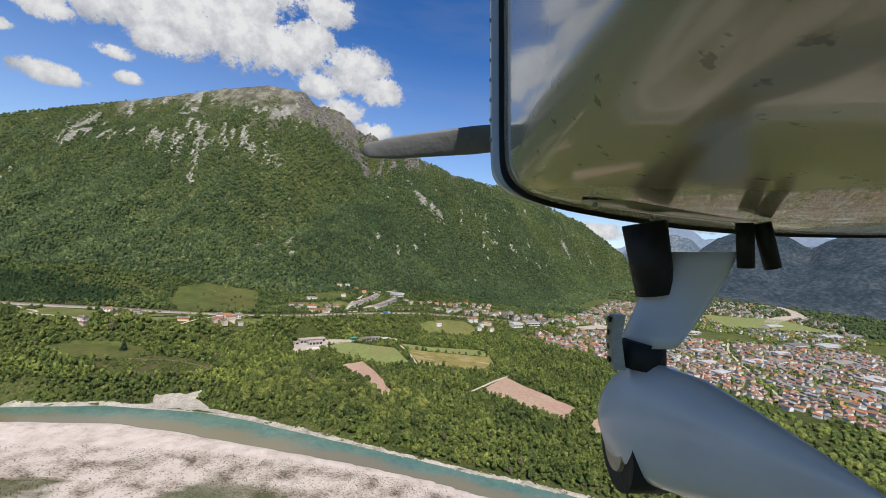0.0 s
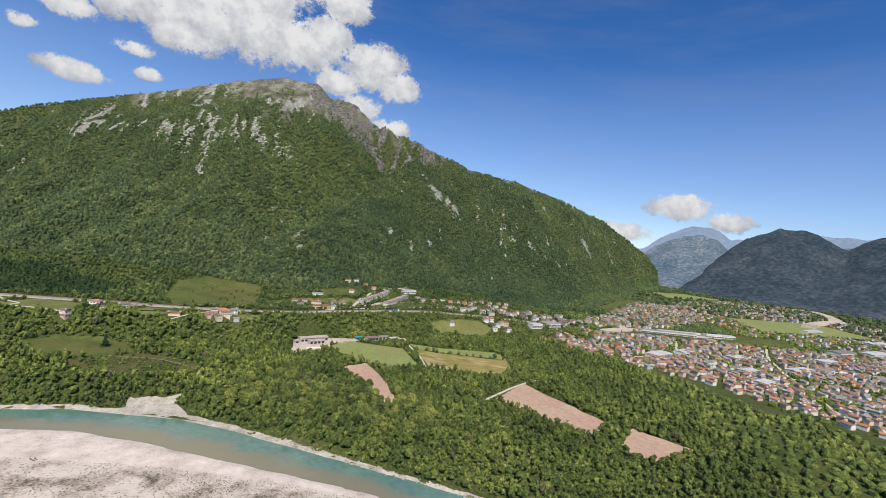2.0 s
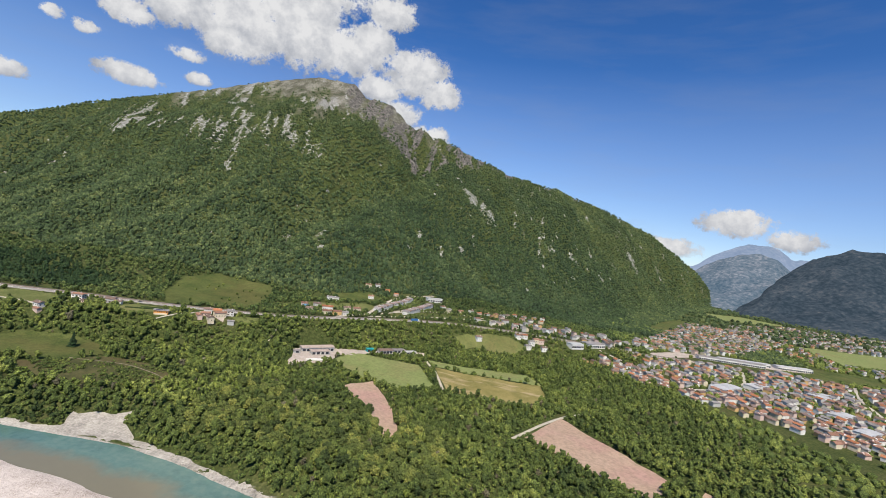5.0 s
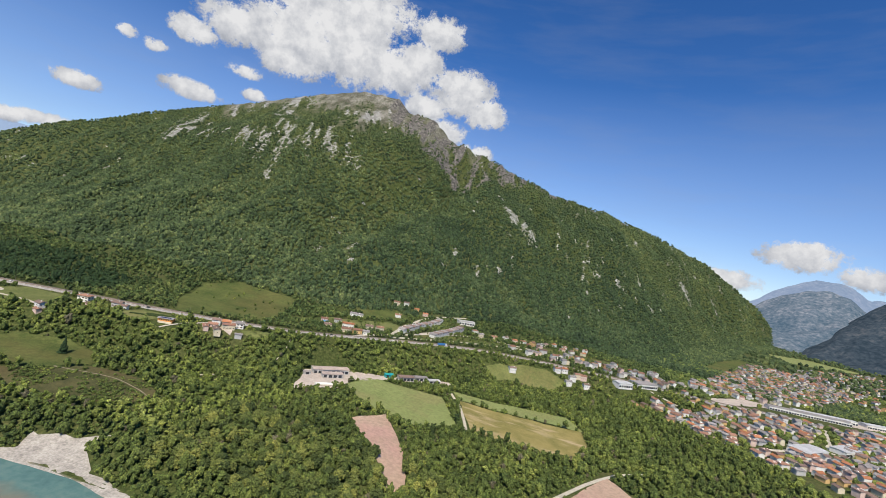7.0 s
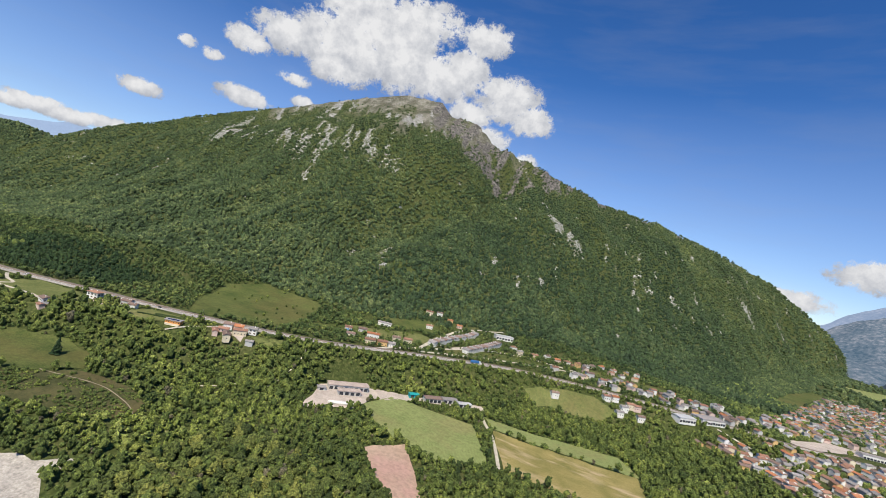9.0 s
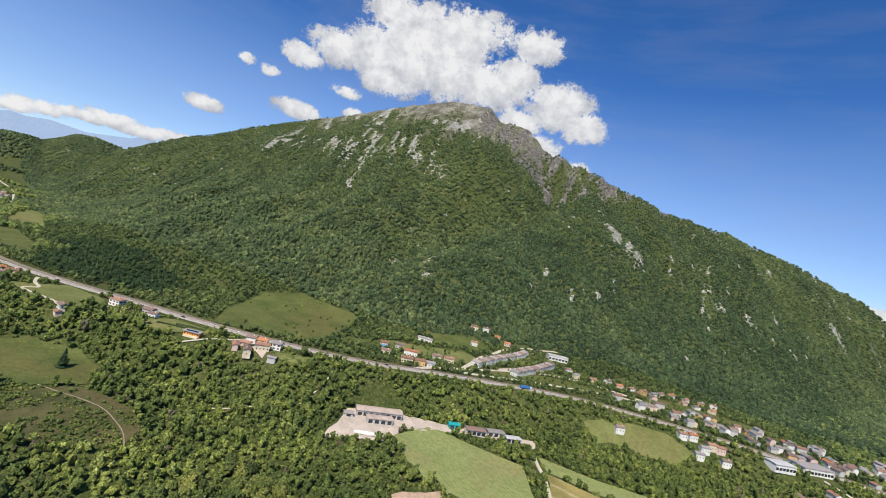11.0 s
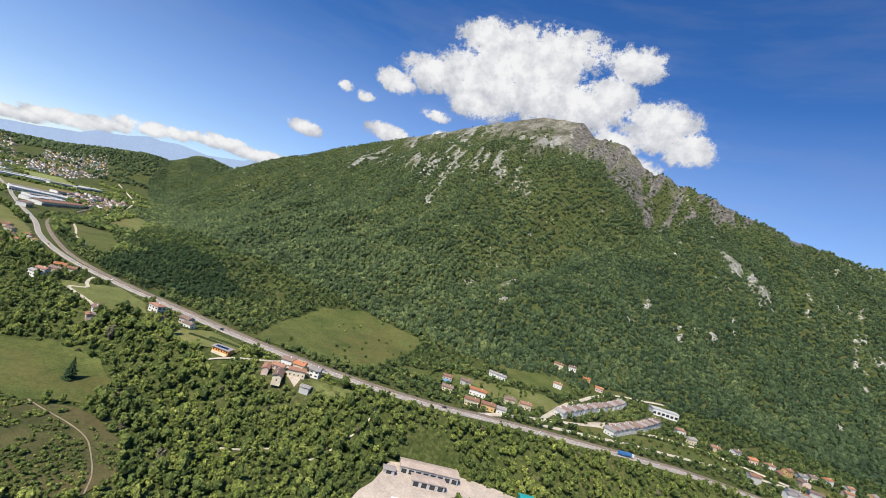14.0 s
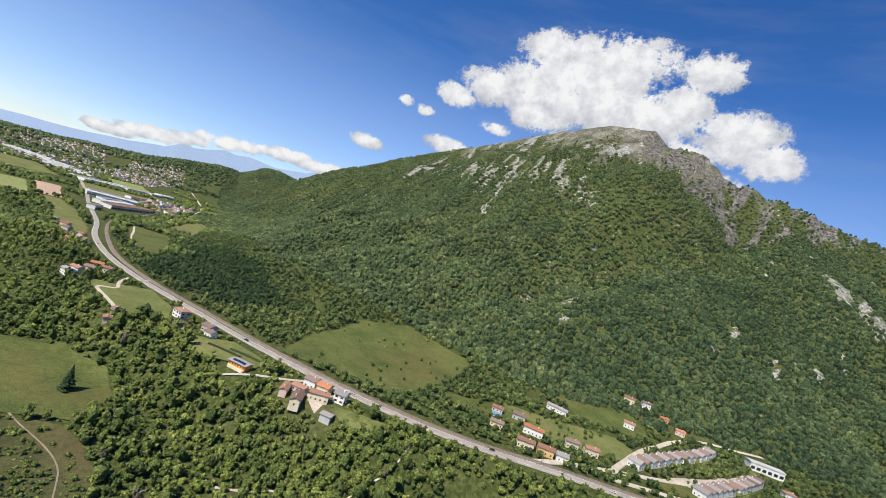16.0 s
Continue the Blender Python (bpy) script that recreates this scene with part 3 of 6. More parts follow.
def river():
    xs = np.arange(-2500, 2500, 12.0)
    bm = bmesh.new()
    far_side, near_side = along(BANK, xs) + 3, along(NEAR_BANK, xs) - 5
    steps = np.linspace(0, 1, 9)
    rows = [[bm.verts.new((x, y, -6.0)) for x, y in zip(xs, near_side + (far_side - near_side) * s)] for s in steps]
    for a, b in zip(rows, rows[1:]):
        for k in range(len(xs) - 1):
            bm.faces.new((a[k], a[k + 1], b[k + 1], b[k]))
    for name, poly, seed in (("gravel_bank", [(x, y - 6) for x, y in BANK[3:11]] + [(x, y + w) for (x, y), w in zip(BANK[10:2:-1], (2, 1.5, 2, 2, 3, 4, 5, 5))], 1),
                             ("gravel_spit", SPIT, 2)):
        tagged(part(name, drape(ragged(poly, 1.3, 6, seed), 0.25, 12), RIVER_STONE, None), "pale gravel and boulders along the water", "gravel bank", kind="structure")
    ob = part("river", bm, WATER, None)
    ob.data.attributes.new("shallow", "FLOAT", "POINT").data.foreach_set("value", np.repeat(1.15 - steps * 1.5, len(xs)).clip(0, 1).astype(np.float32))
    tagged(ob, "milky turquoise river water between gravel banks", "river", kind="structure")


river()

# ---- far hills, clouds ----


def range_ring(name, label, mat, far, line, seed, rough=60, rings=8, deep=0.2, mid=(0, 250), ribs=0):
    """A distant range round the valley: rows of crest points by bearing (degrees) and height (m), falling towards the viewer."""
    b = np.arange(line[0][0], line[-1][0], 0.35)
    h = np.interp(b, [p[0] for p in line], [p[1] for p in line])
    verts, n = [], len(b)
    for r in range(rings + 1):
        t = r / rings
        d = far * (1 - deep * (1 - t))
        x, y = mid[0] + d * np.sin(np.radians(b)), mid[1] + d * np.cos(np.radians(b))
        z = (h + (fbm(x, y, 260, 5, seed) - 0.5) * rough * 2) * t ** 1.3 - 30 * (1 - t) + (fbm(x, y, 420, 4, seed + 9) - 0.5) * 160 * t * (1 - t) * 3
        z = z + (0.22 - np.abs(fbm(x, y, 330, 4, seed + 5) - 0.5) * 2) * ribs * t * (1.25 - t)
        verts.append(np.stack([x, y, z], 1))
    verts = np.concatenate(verts)
    i = (np.arange(rings)[:, None] * n + np.arange(n - 1)).ravel()
    tris = np.concatenate([np.stack([i, i + n, i + n + 1], 1), np.stack([i, i + n + 1, i + 1], 1)])
    tagged(big_mesh(name, verts, tris, mat), label, "mountains", kind="structure")


def crest(far, rows):
    return [(b, 170 + far * math.tan(radians(e))) for b, e in rows]


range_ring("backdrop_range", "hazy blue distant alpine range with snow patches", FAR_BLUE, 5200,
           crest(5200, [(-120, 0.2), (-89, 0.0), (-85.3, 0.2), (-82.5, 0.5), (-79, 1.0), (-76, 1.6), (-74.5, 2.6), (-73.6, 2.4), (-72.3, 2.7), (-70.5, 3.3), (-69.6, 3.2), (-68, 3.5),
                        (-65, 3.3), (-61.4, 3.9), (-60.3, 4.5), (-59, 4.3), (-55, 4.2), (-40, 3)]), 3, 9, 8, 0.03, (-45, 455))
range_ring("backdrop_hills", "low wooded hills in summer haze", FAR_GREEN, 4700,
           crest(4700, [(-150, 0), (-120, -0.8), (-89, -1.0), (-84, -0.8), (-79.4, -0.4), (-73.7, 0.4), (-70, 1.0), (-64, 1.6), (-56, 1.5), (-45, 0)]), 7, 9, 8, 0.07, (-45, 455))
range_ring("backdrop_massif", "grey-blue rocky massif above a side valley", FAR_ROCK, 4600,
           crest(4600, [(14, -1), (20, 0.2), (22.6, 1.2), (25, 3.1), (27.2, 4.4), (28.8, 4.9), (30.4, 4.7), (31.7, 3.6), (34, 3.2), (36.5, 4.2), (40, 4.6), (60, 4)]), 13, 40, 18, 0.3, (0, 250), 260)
range_ring("backdrop_spur", "dark wooded mountains with cloud shadow in their colour", FAR_DARK, 4000,
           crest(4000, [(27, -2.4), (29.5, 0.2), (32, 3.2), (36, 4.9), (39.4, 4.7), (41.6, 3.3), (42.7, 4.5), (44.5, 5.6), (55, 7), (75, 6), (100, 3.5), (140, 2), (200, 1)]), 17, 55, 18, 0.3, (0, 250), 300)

CLOUDS = [(-45.5, 18, 3.2, 1.6), (-42, 20, 4.5, 2.6), (-38, 21, 5.5, 3.8), (-33.5, 21.5, 6, 5), (-28, 21.5, 6, 5), (-23.2, 20.6, 5, 3.4), (-20, 22, 4, 3),
          (-28, 26, 9, 3), (-14, 20, 5, 3.2), (-10.5, 18, 3.4, 2.2), (-30, 23, 8, 4), (-35, 25.5, 6, 2.6), (-35.4, 18, 4.5, 1.8), (-18, 26, 4, 2.5), (-18.1, 17.4, 3.4, 1.7), (-15.2, 15, 3.6, 1.9), (-11, 13, 3.2, 1.7),
          (-44.7, 12.1, 3.3, 1.3), (-38.7, 13.6, 1.7, 0.9), (-40.2, 15.7, 2.4, 1.0), (-54.4, 9.6, 2.5, 1.0), (-51.2, 15.6, 1.5, 0.8), (-48.8, 15.3, 1.7, 0.8),
          (20, 3.3, 5, 1.4), (26.6, 6.7, 4.5, 2.0), (31.5, 5.4, 3, 1.5)]
BANK_RNG = np.random.default_rng(5)
CLOUD_BANK = [(b + BANK_RNG.uniform(-0.4, 0.4), np.interp(b, [-80, -75, -71.5, -68, -64, -58, -54], [1.0, 1.95, 3.25, 4.1, 4.55, 4.8, 5.2]) + BANK_RNG.uniform(-0.15, 0.3),
               BANK_RNG.uniform(1.7, 2.9), BANK_RNG.uniform(0.6, 1.0)) for b in np.arange(-79, -54, 1.4)]


def cloud_sheet():
    """Fair-weather cumulus far behind the ridge, on a wide arc."""
    far, n, k = 4400.0, 130, 24
    b = np.radians(np.linspace(-125, 60, n))
    e = np.radians(np.linspace(-1, 42, k))
    verts = [(far * math.sin(a), 266 + far * math.cos(a), 174 + far * math.tan(c)) for c in e for a in b]
    i = (np.arange(k - 1)[:, None] * n + np.arange(n - 1)).ravel()
    tris = np.concatenate([np.stack([i, i + 1, i + n + 1], 1), np.stack([i, i + n + 1, i + n], 1)])
    m = Mat("cumulus", 1.0)
    m.n.remove(m.b)
    p = m.node("ShaderNodeSeparateXYZ")
    m.link(m.pos(), p.inputs[0])
    dy, dz = m.math("SUBTRACT", p.outputs[1], 266.0), m.math("SUBTRACT", p.outputs[2], 174.0)
    turn = m.math("MULTIPLY", m.math("ARCTAN2", p.outputs[0], dy), 57.2958)
    high = m.math("MULTIPLY", m.math("ARCTANGENT", m.math("DIVIDE", dz, far)), 57.2958)
    blob, low = None, None
    for cb, ce, rb, re in CLOUDS + CLOUD_BANK:
        u = m.math("DIVIDE", m.math("SUBTRACT", turn, float(cb)), float(rb))
        v = m.math("DIVIDE", m.math("SUBTRACT", high, float(ce)), float(re))
        w = m.math("SUBTRACT", 1.0, m.math("ADD", m.math("MULTIPLY", u, u), m.math("MULTIPLY", v, v)))
        s = m.math("ADD", m.math("MULTIPLY", w, 0.5), m.math("MULTIPLY", v, 0.25))
        blob = w if blob is None else m.math("MAXIMUM", blob, w)
        low = s if low is None else m.math("MAXIMUM", low, s)
    n1 = m.noise(0.0033, 10, 0.6)
    n2 = m.noise(0.007, 7, 0.62)
    n3 = m.noise(0.016, 8, 0.7)
    edge = m.math("ADD", m.math("MULTIPLY", blob, 1.8), m.math("ADD", m.math("MULTIPLY", m.math("SUBTRACT", n1, 0.585), 3.4), m.math("MULTIPLY", m.math("SUBTRACT", n3, 0.52), 2.9)))
    mask = m.ramp(edge, [(0.0, (0, 0, 0)), (0.28, (0.3, 0.3, 0.3)), (0.7, (1, 1, 1))])
    flat = m.node("ShaderNodeMapping")
    flat.inputs["Scale"].default_value = (1, 1, 4.5)
    flat.inputs["Rotation"].default_value = (radians(8), radians(14), 0)
    m.link(m.pos(), flat.inputs["Vector"])
    veil = m.ramp(m.noise(0.0011, 6, 0.55, flat.outputs["Vector"]), [(0.45, (0, 0, 0)), (0.8, (0.12, 0.12, 0.12))])
    mask = m.math("MAXIMUM", mask, veil)
    # grey undersides and bright tops: cloud shading painted into the emission colour
    tone = m.math("ADD", m.math("MULTIPLY", m.math("SUBTRACT", n2, 0.22), 1.0), m.math("MULTIPLY", low, 0.7))
    col = m.ramp(tone, [(0.15, (0.42, 0.45, 0.52)), (0.42, (0.66, 0.68, 0.73)), (0.7, (0.97, 0.97, 0.98))])
    em = m.node("ShaderNodeEmission", Strength=0.7)
    m.link(col, em.inputs["Color"])
    tr = m.node("ShaderNodeBsdfTransparent")
    mx = m.node("ShaderNodeMixShader")
    # milky summer haze low over the horizon, laid on as a bluish glow
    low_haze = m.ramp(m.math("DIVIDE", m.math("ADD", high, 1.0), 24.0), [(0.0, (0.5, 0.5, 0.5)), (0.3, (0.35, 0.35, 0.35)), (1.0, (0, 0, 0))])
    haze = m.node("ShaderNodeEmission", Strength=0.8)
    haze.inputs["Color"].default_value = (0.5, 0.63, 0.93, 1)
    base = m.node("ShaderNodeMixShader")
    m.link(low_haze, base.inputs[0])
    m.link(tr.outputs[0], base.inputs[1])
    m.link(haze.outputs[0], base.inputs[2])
    m.link(mask, mx.inputs[0])
    m.link(base.outputs[0], mx.inputs[1])
    m.link(em.outputs[0], mx.inputs[2])
    m.link(mx.outputs[0], m.n["Material Output"].inputs["Surface"])
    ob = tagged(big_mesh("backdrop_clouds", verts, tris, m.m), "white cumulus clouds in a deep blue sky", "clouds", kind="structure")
    ob.visible_shadow = False


cloud_sheet()

# ---- woods ----
RNG = np.random.default_rng(11)


def ico(sub):
    bm = bmesh.new()
    bmesh.ops.create_icosphere(bm, subdivisions=sub, radius=1)
    v = np.array([q.co[:] for q in bm.verts])
    f = np.array([[q.index for q in t.verts] for t in bm.faces])
    bm.free()
    return v, f


def dome(rng):
    """A small far crown: the upper part of a rough ball."""
    v, f = ico(1)
    v = v * (1 + rng.normal(0, 0.14, (len(v), 1)))
    keep = [t for t in f if v[t, 2].mean() > -0.35]
    return v * (1, 1, 1.0) + (0, 0, 0.45), np.array(keep)


def leafy(rng, clumps, wide=0.62):
    """A crown of many small leaf clumps round a core; unit radius, base at 0."""
    ov = np.array([(1, 0, 0), (-1, 0, 0), (0, 1, 0), (0, -1, 0), (0, 0, 1), (0, 0, -1)], float)
    of = np.array([(0, 2, 4), (2, 1, 4), (1, 3, 4), (3, 0, 4), (2, 0, 5), (1, 2, 5), (3, 1, 5), (0, 3, 5)])
    iv, jf = ico(1)
    vs, fs, k = [iv * (1 + rng.normal(0, 0.12, (len(iv), 1))) * (0.58, 0.58, 0.66) + (0, 0, 0.95)], [jf], len(iv)
    for n in range(clumps):
        a, h = rng.uniform(0, 6.283), rng.beta(1.6, 1.2)
        reach = (wide + 0.1) * math.sin(math.pi * (0.16 + 0.72 * h)) * rng.uniform(0.7, 1.12)
        r = rng.uniform(0.2, 0.36)
        turn = np.array(Euler((rng.uniform(0, 3), rng.uniform(0, 3), rng.uniform(0, 3))).to_matrix())
        v = (ov * rng.uniform(0.6, 1.35, (6, 1))) @ turn * (r, r, r * 0.8)
        vs.append(v + (math.cos(a) * reach, math.sin(a) * reach, 0.36 + 1.25 * h))
        fs.append(of + k)
        k += 6
    return np.concatenate(vs), np.concatenate(fs)


def spruce(rng, tiers=7, round_=9):
    vs, fs, k = [], [], 0
    for t in range(tiers):
        z0, z1 = 0.25 + 2.6 * t / tiers, 0.25 + 2.6 * (t + 1.7) / tiers
        r = 0.62 * (1 - t / (tiers + 0.6))
        a = np.linspace(0, 2 * np.pi, round_, endpoint=False) + rng.uniform(0, 1)
        rr = r * (1 + rng.normal(0, 0.2, round_))
        ring = np.stack([np.cos(a) * rr, np.sin(a) * rr, np.full(round_, z0) + rng.normal(0, 0.05, round_)], 1)
        vs.append(np.concatenate([ring, [[0, 0, z1]]]))
        fs.append(np.array([[j, (j + 1) % round_, round_] for j in range(round_)]) + k)
        k += round_ + 1
    return np.concatenate(vs), np.concatenate(fs)


def scatter(x0, x1, y0, y1, gap, keep, seed):
    rng = np.random.default_rng(seed)
    X, Y = np.meshgrid(np.arange(x0, x1, gap), np.arange(y0, y1, gap))
    X = (X + (np.arange(X.shape[0]) % 2)[:, None] * gap * 0.5 + rng.uniform(-0.42, 0.42, X.shape) * gap).ravel()
    Y = (Y + rng.uniform(-0.42, 0.42, Y.shape) * gap).ravel()
    ok = keep(X, Y)
    return X[ok], Y[ok]


def plant(name, label, X, Y, size, kinds, mat, seed, sink=0.0, tall=(0.9, 1.25)):
    """Many trees as one wood."""
    rng = np.random.default_rng(seed)
    Z = height(X, Y) - sink
    vs, fs, k = [], [], 0
    which = rng.integers(0, len(kinds), len(X))
    for q, (bv, bf) in enumerate(kinds):
        s = np.where(which == q)[0]
        if not len(s):
            continue
        a = rng.uniform(0, 6.283, len(s))
        r = size[s]
        h = r * rng.uniform(*tall, len(s))
        c, d = np.cos(a)[:, None], np.sin(a)[:, None]
        v = np.empty((len(s), len(bv), 3), np.float32)
        v[:, :, 0] = (bv[:, 0] * c - bv[:, 1] * d) * r[:, None] + X[s][:, None]
        v[:, :, 1] = (bv[:, 0] * d + bv[:, 1] * c) * r[:, None] + Y[s][:, None]
        v[:, :, 2] = bv[:, 2] * h[:, None] + Z[s][:, None]
        vs.append(v.reshape(-1, 3))
        fs.append((bf[None] + (np.arange(len(s)) * len(bv))[:, None, None] + k).reshape(-1, 3))
        k += len(s) * len(bv)
    ob = big_mesh(name, np.concatenate(vs), np.concatenate(fs), mat, False)
    tone = np.concatenate([np.repeat(rng.random(np.sum(which == q)), len(kinds[q][0])) for q in range(len(kinds))])
    ob.data.attributes.new("tone", "FLOAT", "POINT").data.foreach_set("value", tone.astype(np.float32))
    return tagged(ob, label, "woods", kind="stuff")


HOUSE_SPOTS = []   # plan places to be kept free of trees, with a radius


def clear(X, Y, margin=3.0):
    """Where trees may stand: off roads, fields, water, roofs."""
    ok = np.ones(X.shape, bool)
    for poly, *_ in FIELDS.values():
        ok &= ~inside(X, Y, poly)
    ok &= (near_line(X, Y, ROAD) > 9 + margin) & (near_line(X, Y, RAIL) > 4 + margin)
    for name, pts in TRACKS.items():
        if name == "stream_path":
            continue   # trees hang over the stream bed
        ok &= near_line(X, Y, pts) > (1.2 if "path" in name else 3.0) + margin * 0.6
    for hx, hy, hr in HOUSE_SPOTS:
        ok &= np.hypot(X - hx, Y - hy) > hr + margin
    return ok

# ---- houses ----
WALLS = [plain("wall_" + n, c, 0.85, 0, 0.8, 0.12, 0.1) for n, c in
         (("white", (0.66, 0.64, 0.6)), ("cream", (0.6, 0.52, 0.38)), ("ochre", (0.55, 0.36, 0.16)), ("grey", (0.42, 0.41, 0.39)), ("rose", (0.56, 0.42, 0.36)))]


def tile_mat(name, c):
    m = Mat(name, 0.8, 0, 0.2)
    r = m.thing()
    t = m.ramp(r, [(0.0, tuple(v * 0.75 for v in c)), (1.0, tuple(v * 1.2 for v in c))])
    m.color(m.mix(0.6, t, m.ramp(m.noise(1.6, 5), [(0.3, (0.55, 0.55, 0.55)), (0.7, (1.2, 1.15, 1.1))]), "MULTIPLY"))
    m.bump(m.noise(3.5, 3), 0.5, 0.08)
    return m.m


TILES = [tile_mat("roof_terracotta", (0.29, 0.16, 0.11)), tile_mat("roof_brown", (0.2, 0.14, 0.115)), tile_mat("roof_orange", (0.4, 0.17, 0.085)),
         tile_mat("roof_grey", (0.27, 0.25, 0.24)), tile_mat("roof_blue_sheet", (0.1, 0.24, 0.4))]
PANE = plain("dark_window_glass", (0.03, 0.035, 0.045), 0.12, 0, 2, 0.3, 0, 0.6)
SHUTTER = plain("wooden_shutter", (0.16, 0.09, 0.05), 0.7, 0, 4, 0.3)
FIBRE_ROOF = plain("weathered_fibre_sheet", (0.4, 0.32, 0.27), 0.8, 0, 0.5, 0.25)
METAL_ROOF = plain("pale_metal_roof", (0.5, 0.49, 0.47), 0.5, 0.1, 0.4, 0.2)
TEAL = plain("teal_sheet_cover", (0.02, 0.3, 0.3), 0.5, 0, 0.6, 0.15)
SOLAR = plain("solar_glass", (0.02, 0.035, 0.09), 0.15, 0.2, 1, 0.2, 0, 0.6)


def box(bm, x0, x1, y0, y1, z0, z1):
    v = [bm.verts.new(p) for p in ((x0, y0, z0), (x1, y0, z0), (x1, y1, z0), (x0, y1, z0), (x0, y0, z1), (x1, y0, z1), (x1, y1, z1), (x0, y1, z1))]
    for f in ((3, 2, 1, 0), (4, 5, 6, 7), (0, 1, 5, 4), (1, 2, 6, 5), (2, 3, 7, 6), (3, 0, 4, 7)):
        bm.faces.new([v[k] for k in f])


def gable_walls(L, W, H, pitch):
    bm = bmesh.new()
    top = H + W / 2 * pitch
    a = [bm.verts.new((x, y, z)) for x in (-L / 2, L / 2) for y, z in ((-W / 2, -3), (W / 2, -3), (W / 2, H), (0, top), (-W / 2, H))]
    for k in range(5):
        bm.faces.new((a[k], a[(k + 1) % 5], a[5 + (k + 1) % 5], a[5 + k]))
    bm.faces.new(a[4::-1])
    bm.faces.new(a[5:])
    bmesh.ops.recalc_face_normals(bm, faces=bm.faces[:])
    return bm


def gable_roof(L, W, H, pitch, out=0.7, thick=0.3):
    bm = bmesh.new()
    w, l = W / 2 + out, L / 2 + out
    prof = [(-w, H - out * pitch), (0, H + W / 2 * pitch), (w, H - out * pitch), (w, H - out * pitch + thick), (0, H + W / 2 * pitch + thick * 1.15), (-w, H - out * pitch + thick)]
    a = [[bm.verts.new((x, y, z + 0.03)) for y, z in prof] for x in (-l, l)]
    for k in range(6):
        bm.faces.new((a[0][k], a[0][(k + 1) % 6], a[1][(k + 1) % 6], a[1][k]))
    for r in a:
        bm.faces.new((r[0], r[1], r[4], r[5]))
        bm.faces.new((r[1], r[2], r[3], r[4]))
    bmesh.ops.recalc_face_normals(bm, faces=bm.faces[:])
    return bm


def hip_roof(L, W, H, pitch, out=0.8, thick=0.3):
    bm = bmesh.new()
    l, w = L / 2 + out, W / 2 + out
    z0, z1 = H - out * pitch * 0.5, H + W / 2 * pitch
    base = [bm.verts.new((x, y, z0 + t)) for t in (0, thick) for x, y in ((-l, -w), (l, -w), (l, w), (-l, w))]
    k = max(l - w, 0.4)
    r = [bm.verts.new((-k, 0, z1 + thick)), bm.verts.new((k, 0, z1 + thick))]
    bm.faces.new(base[3::-1])
    for i in range(4):
        bm.faces.new((base[i], base[(i + 1) % 4], base[4 + (i + 1) % 4], base[4 + i]))
    t = base[4:]
    bm.faces.new((t[0], t[1], r[1], r[0]))
    bm.faces.new((t[1], t[2], r[1]))
    bm.faces.new((t[2], t[3], r[0], r[1]))
    bm.faces.new((t[3], t[0], r[0]))
    bmesh.ops.recalc_face_normals(bm, faces=bm.faces[:])
    return bm


def window_mesh():
    bm = bmesh.new()
    box(bm, -0.5, 0.5, -0.05, 0.03, 0, 1.3)
    me = bpy.data.meshes.new("window")
    bm.to_mesh(me)
    bm.free()
    me.materials.append(PANE)
    return me


def shutter_mesh():
    bm = bmesh.new()
    box(bm, -0.28, 0.28, -0.03, 0.06, -0.05, 1.35)
    me = bpy.data.meshes.new("shutter")
    bm.to_mesh(me)
    bm.free()
    me.materials.append(SHUTTER)
    return me


WINDOW, SHUT = window_mesh(), shutter_mesh()


def house(x, y, turn, L, W, H, wall, tile, label, pitch=0.42, hip=False, windows=True, group="", shutters=False):
    """A house with walls, overhanging roof, chimney and windows; long side along its own x."""
    L, W, H = L * 0.84, W * 0.84, H * 0.88
    z = float(height(x, y)) + 0.4
    HOUSE_SPOTS.append((x, y, max(L, W) * 0.55 + (3 if group == ROW else 0)))
    base = tagged(new("house"), label, "house", group)
    part("wall", gable_walls(L, W, H, 0.0 if hip else pitch), WALLS[wall], base)
    roof = part("roof", (hip_roof if hip else gable_roof)(L, W, H, pitch), TILES[tile], base)
    bm = bmesh.new()
    top = H + W / 2 * pitch
    box(bm, L * 0.2 - 0.35, L * 0.2 + 0.35, -W * 0.14 - 0.3, -W * 0.14 + 0.3, H + 0.2, top + 0.9)
    box(bm, L * 0.2 - 0.45, L * 0.2 + 0.45, -W * 0.14 - 0.4, -W * 0.14 + 0.4, top + 0.9, top + 1.05)
    part("chimney", bm, WALLS[wall], roof)
    if windows:
        floors = max(1, int(H / 2.9))
        for fl in range(floors):
            for n, half, size, rz in ((int(L / 3.2), W / 2, L, 0), (int(W / 3.4), L / 2, W, 90)):
                for k in range(n):
                    u = (k + 0.5) / n * size - size / 2
                    for s in (0, 180):
                        m = pose(0, 0, 0, 0, 0, rz + s) @ pose(u, -half, 0.9 + fl * 2.9)
                        pane = share("window", WINDOW, base, m)
                        if shutters:
                            for e in (-0.82, 0.82):
                                share("shutter", SHUT, pane, pose(e, 0, 0))
    base.matrix_basis = pose(x, y, z, 0, 0, turn)
    return base


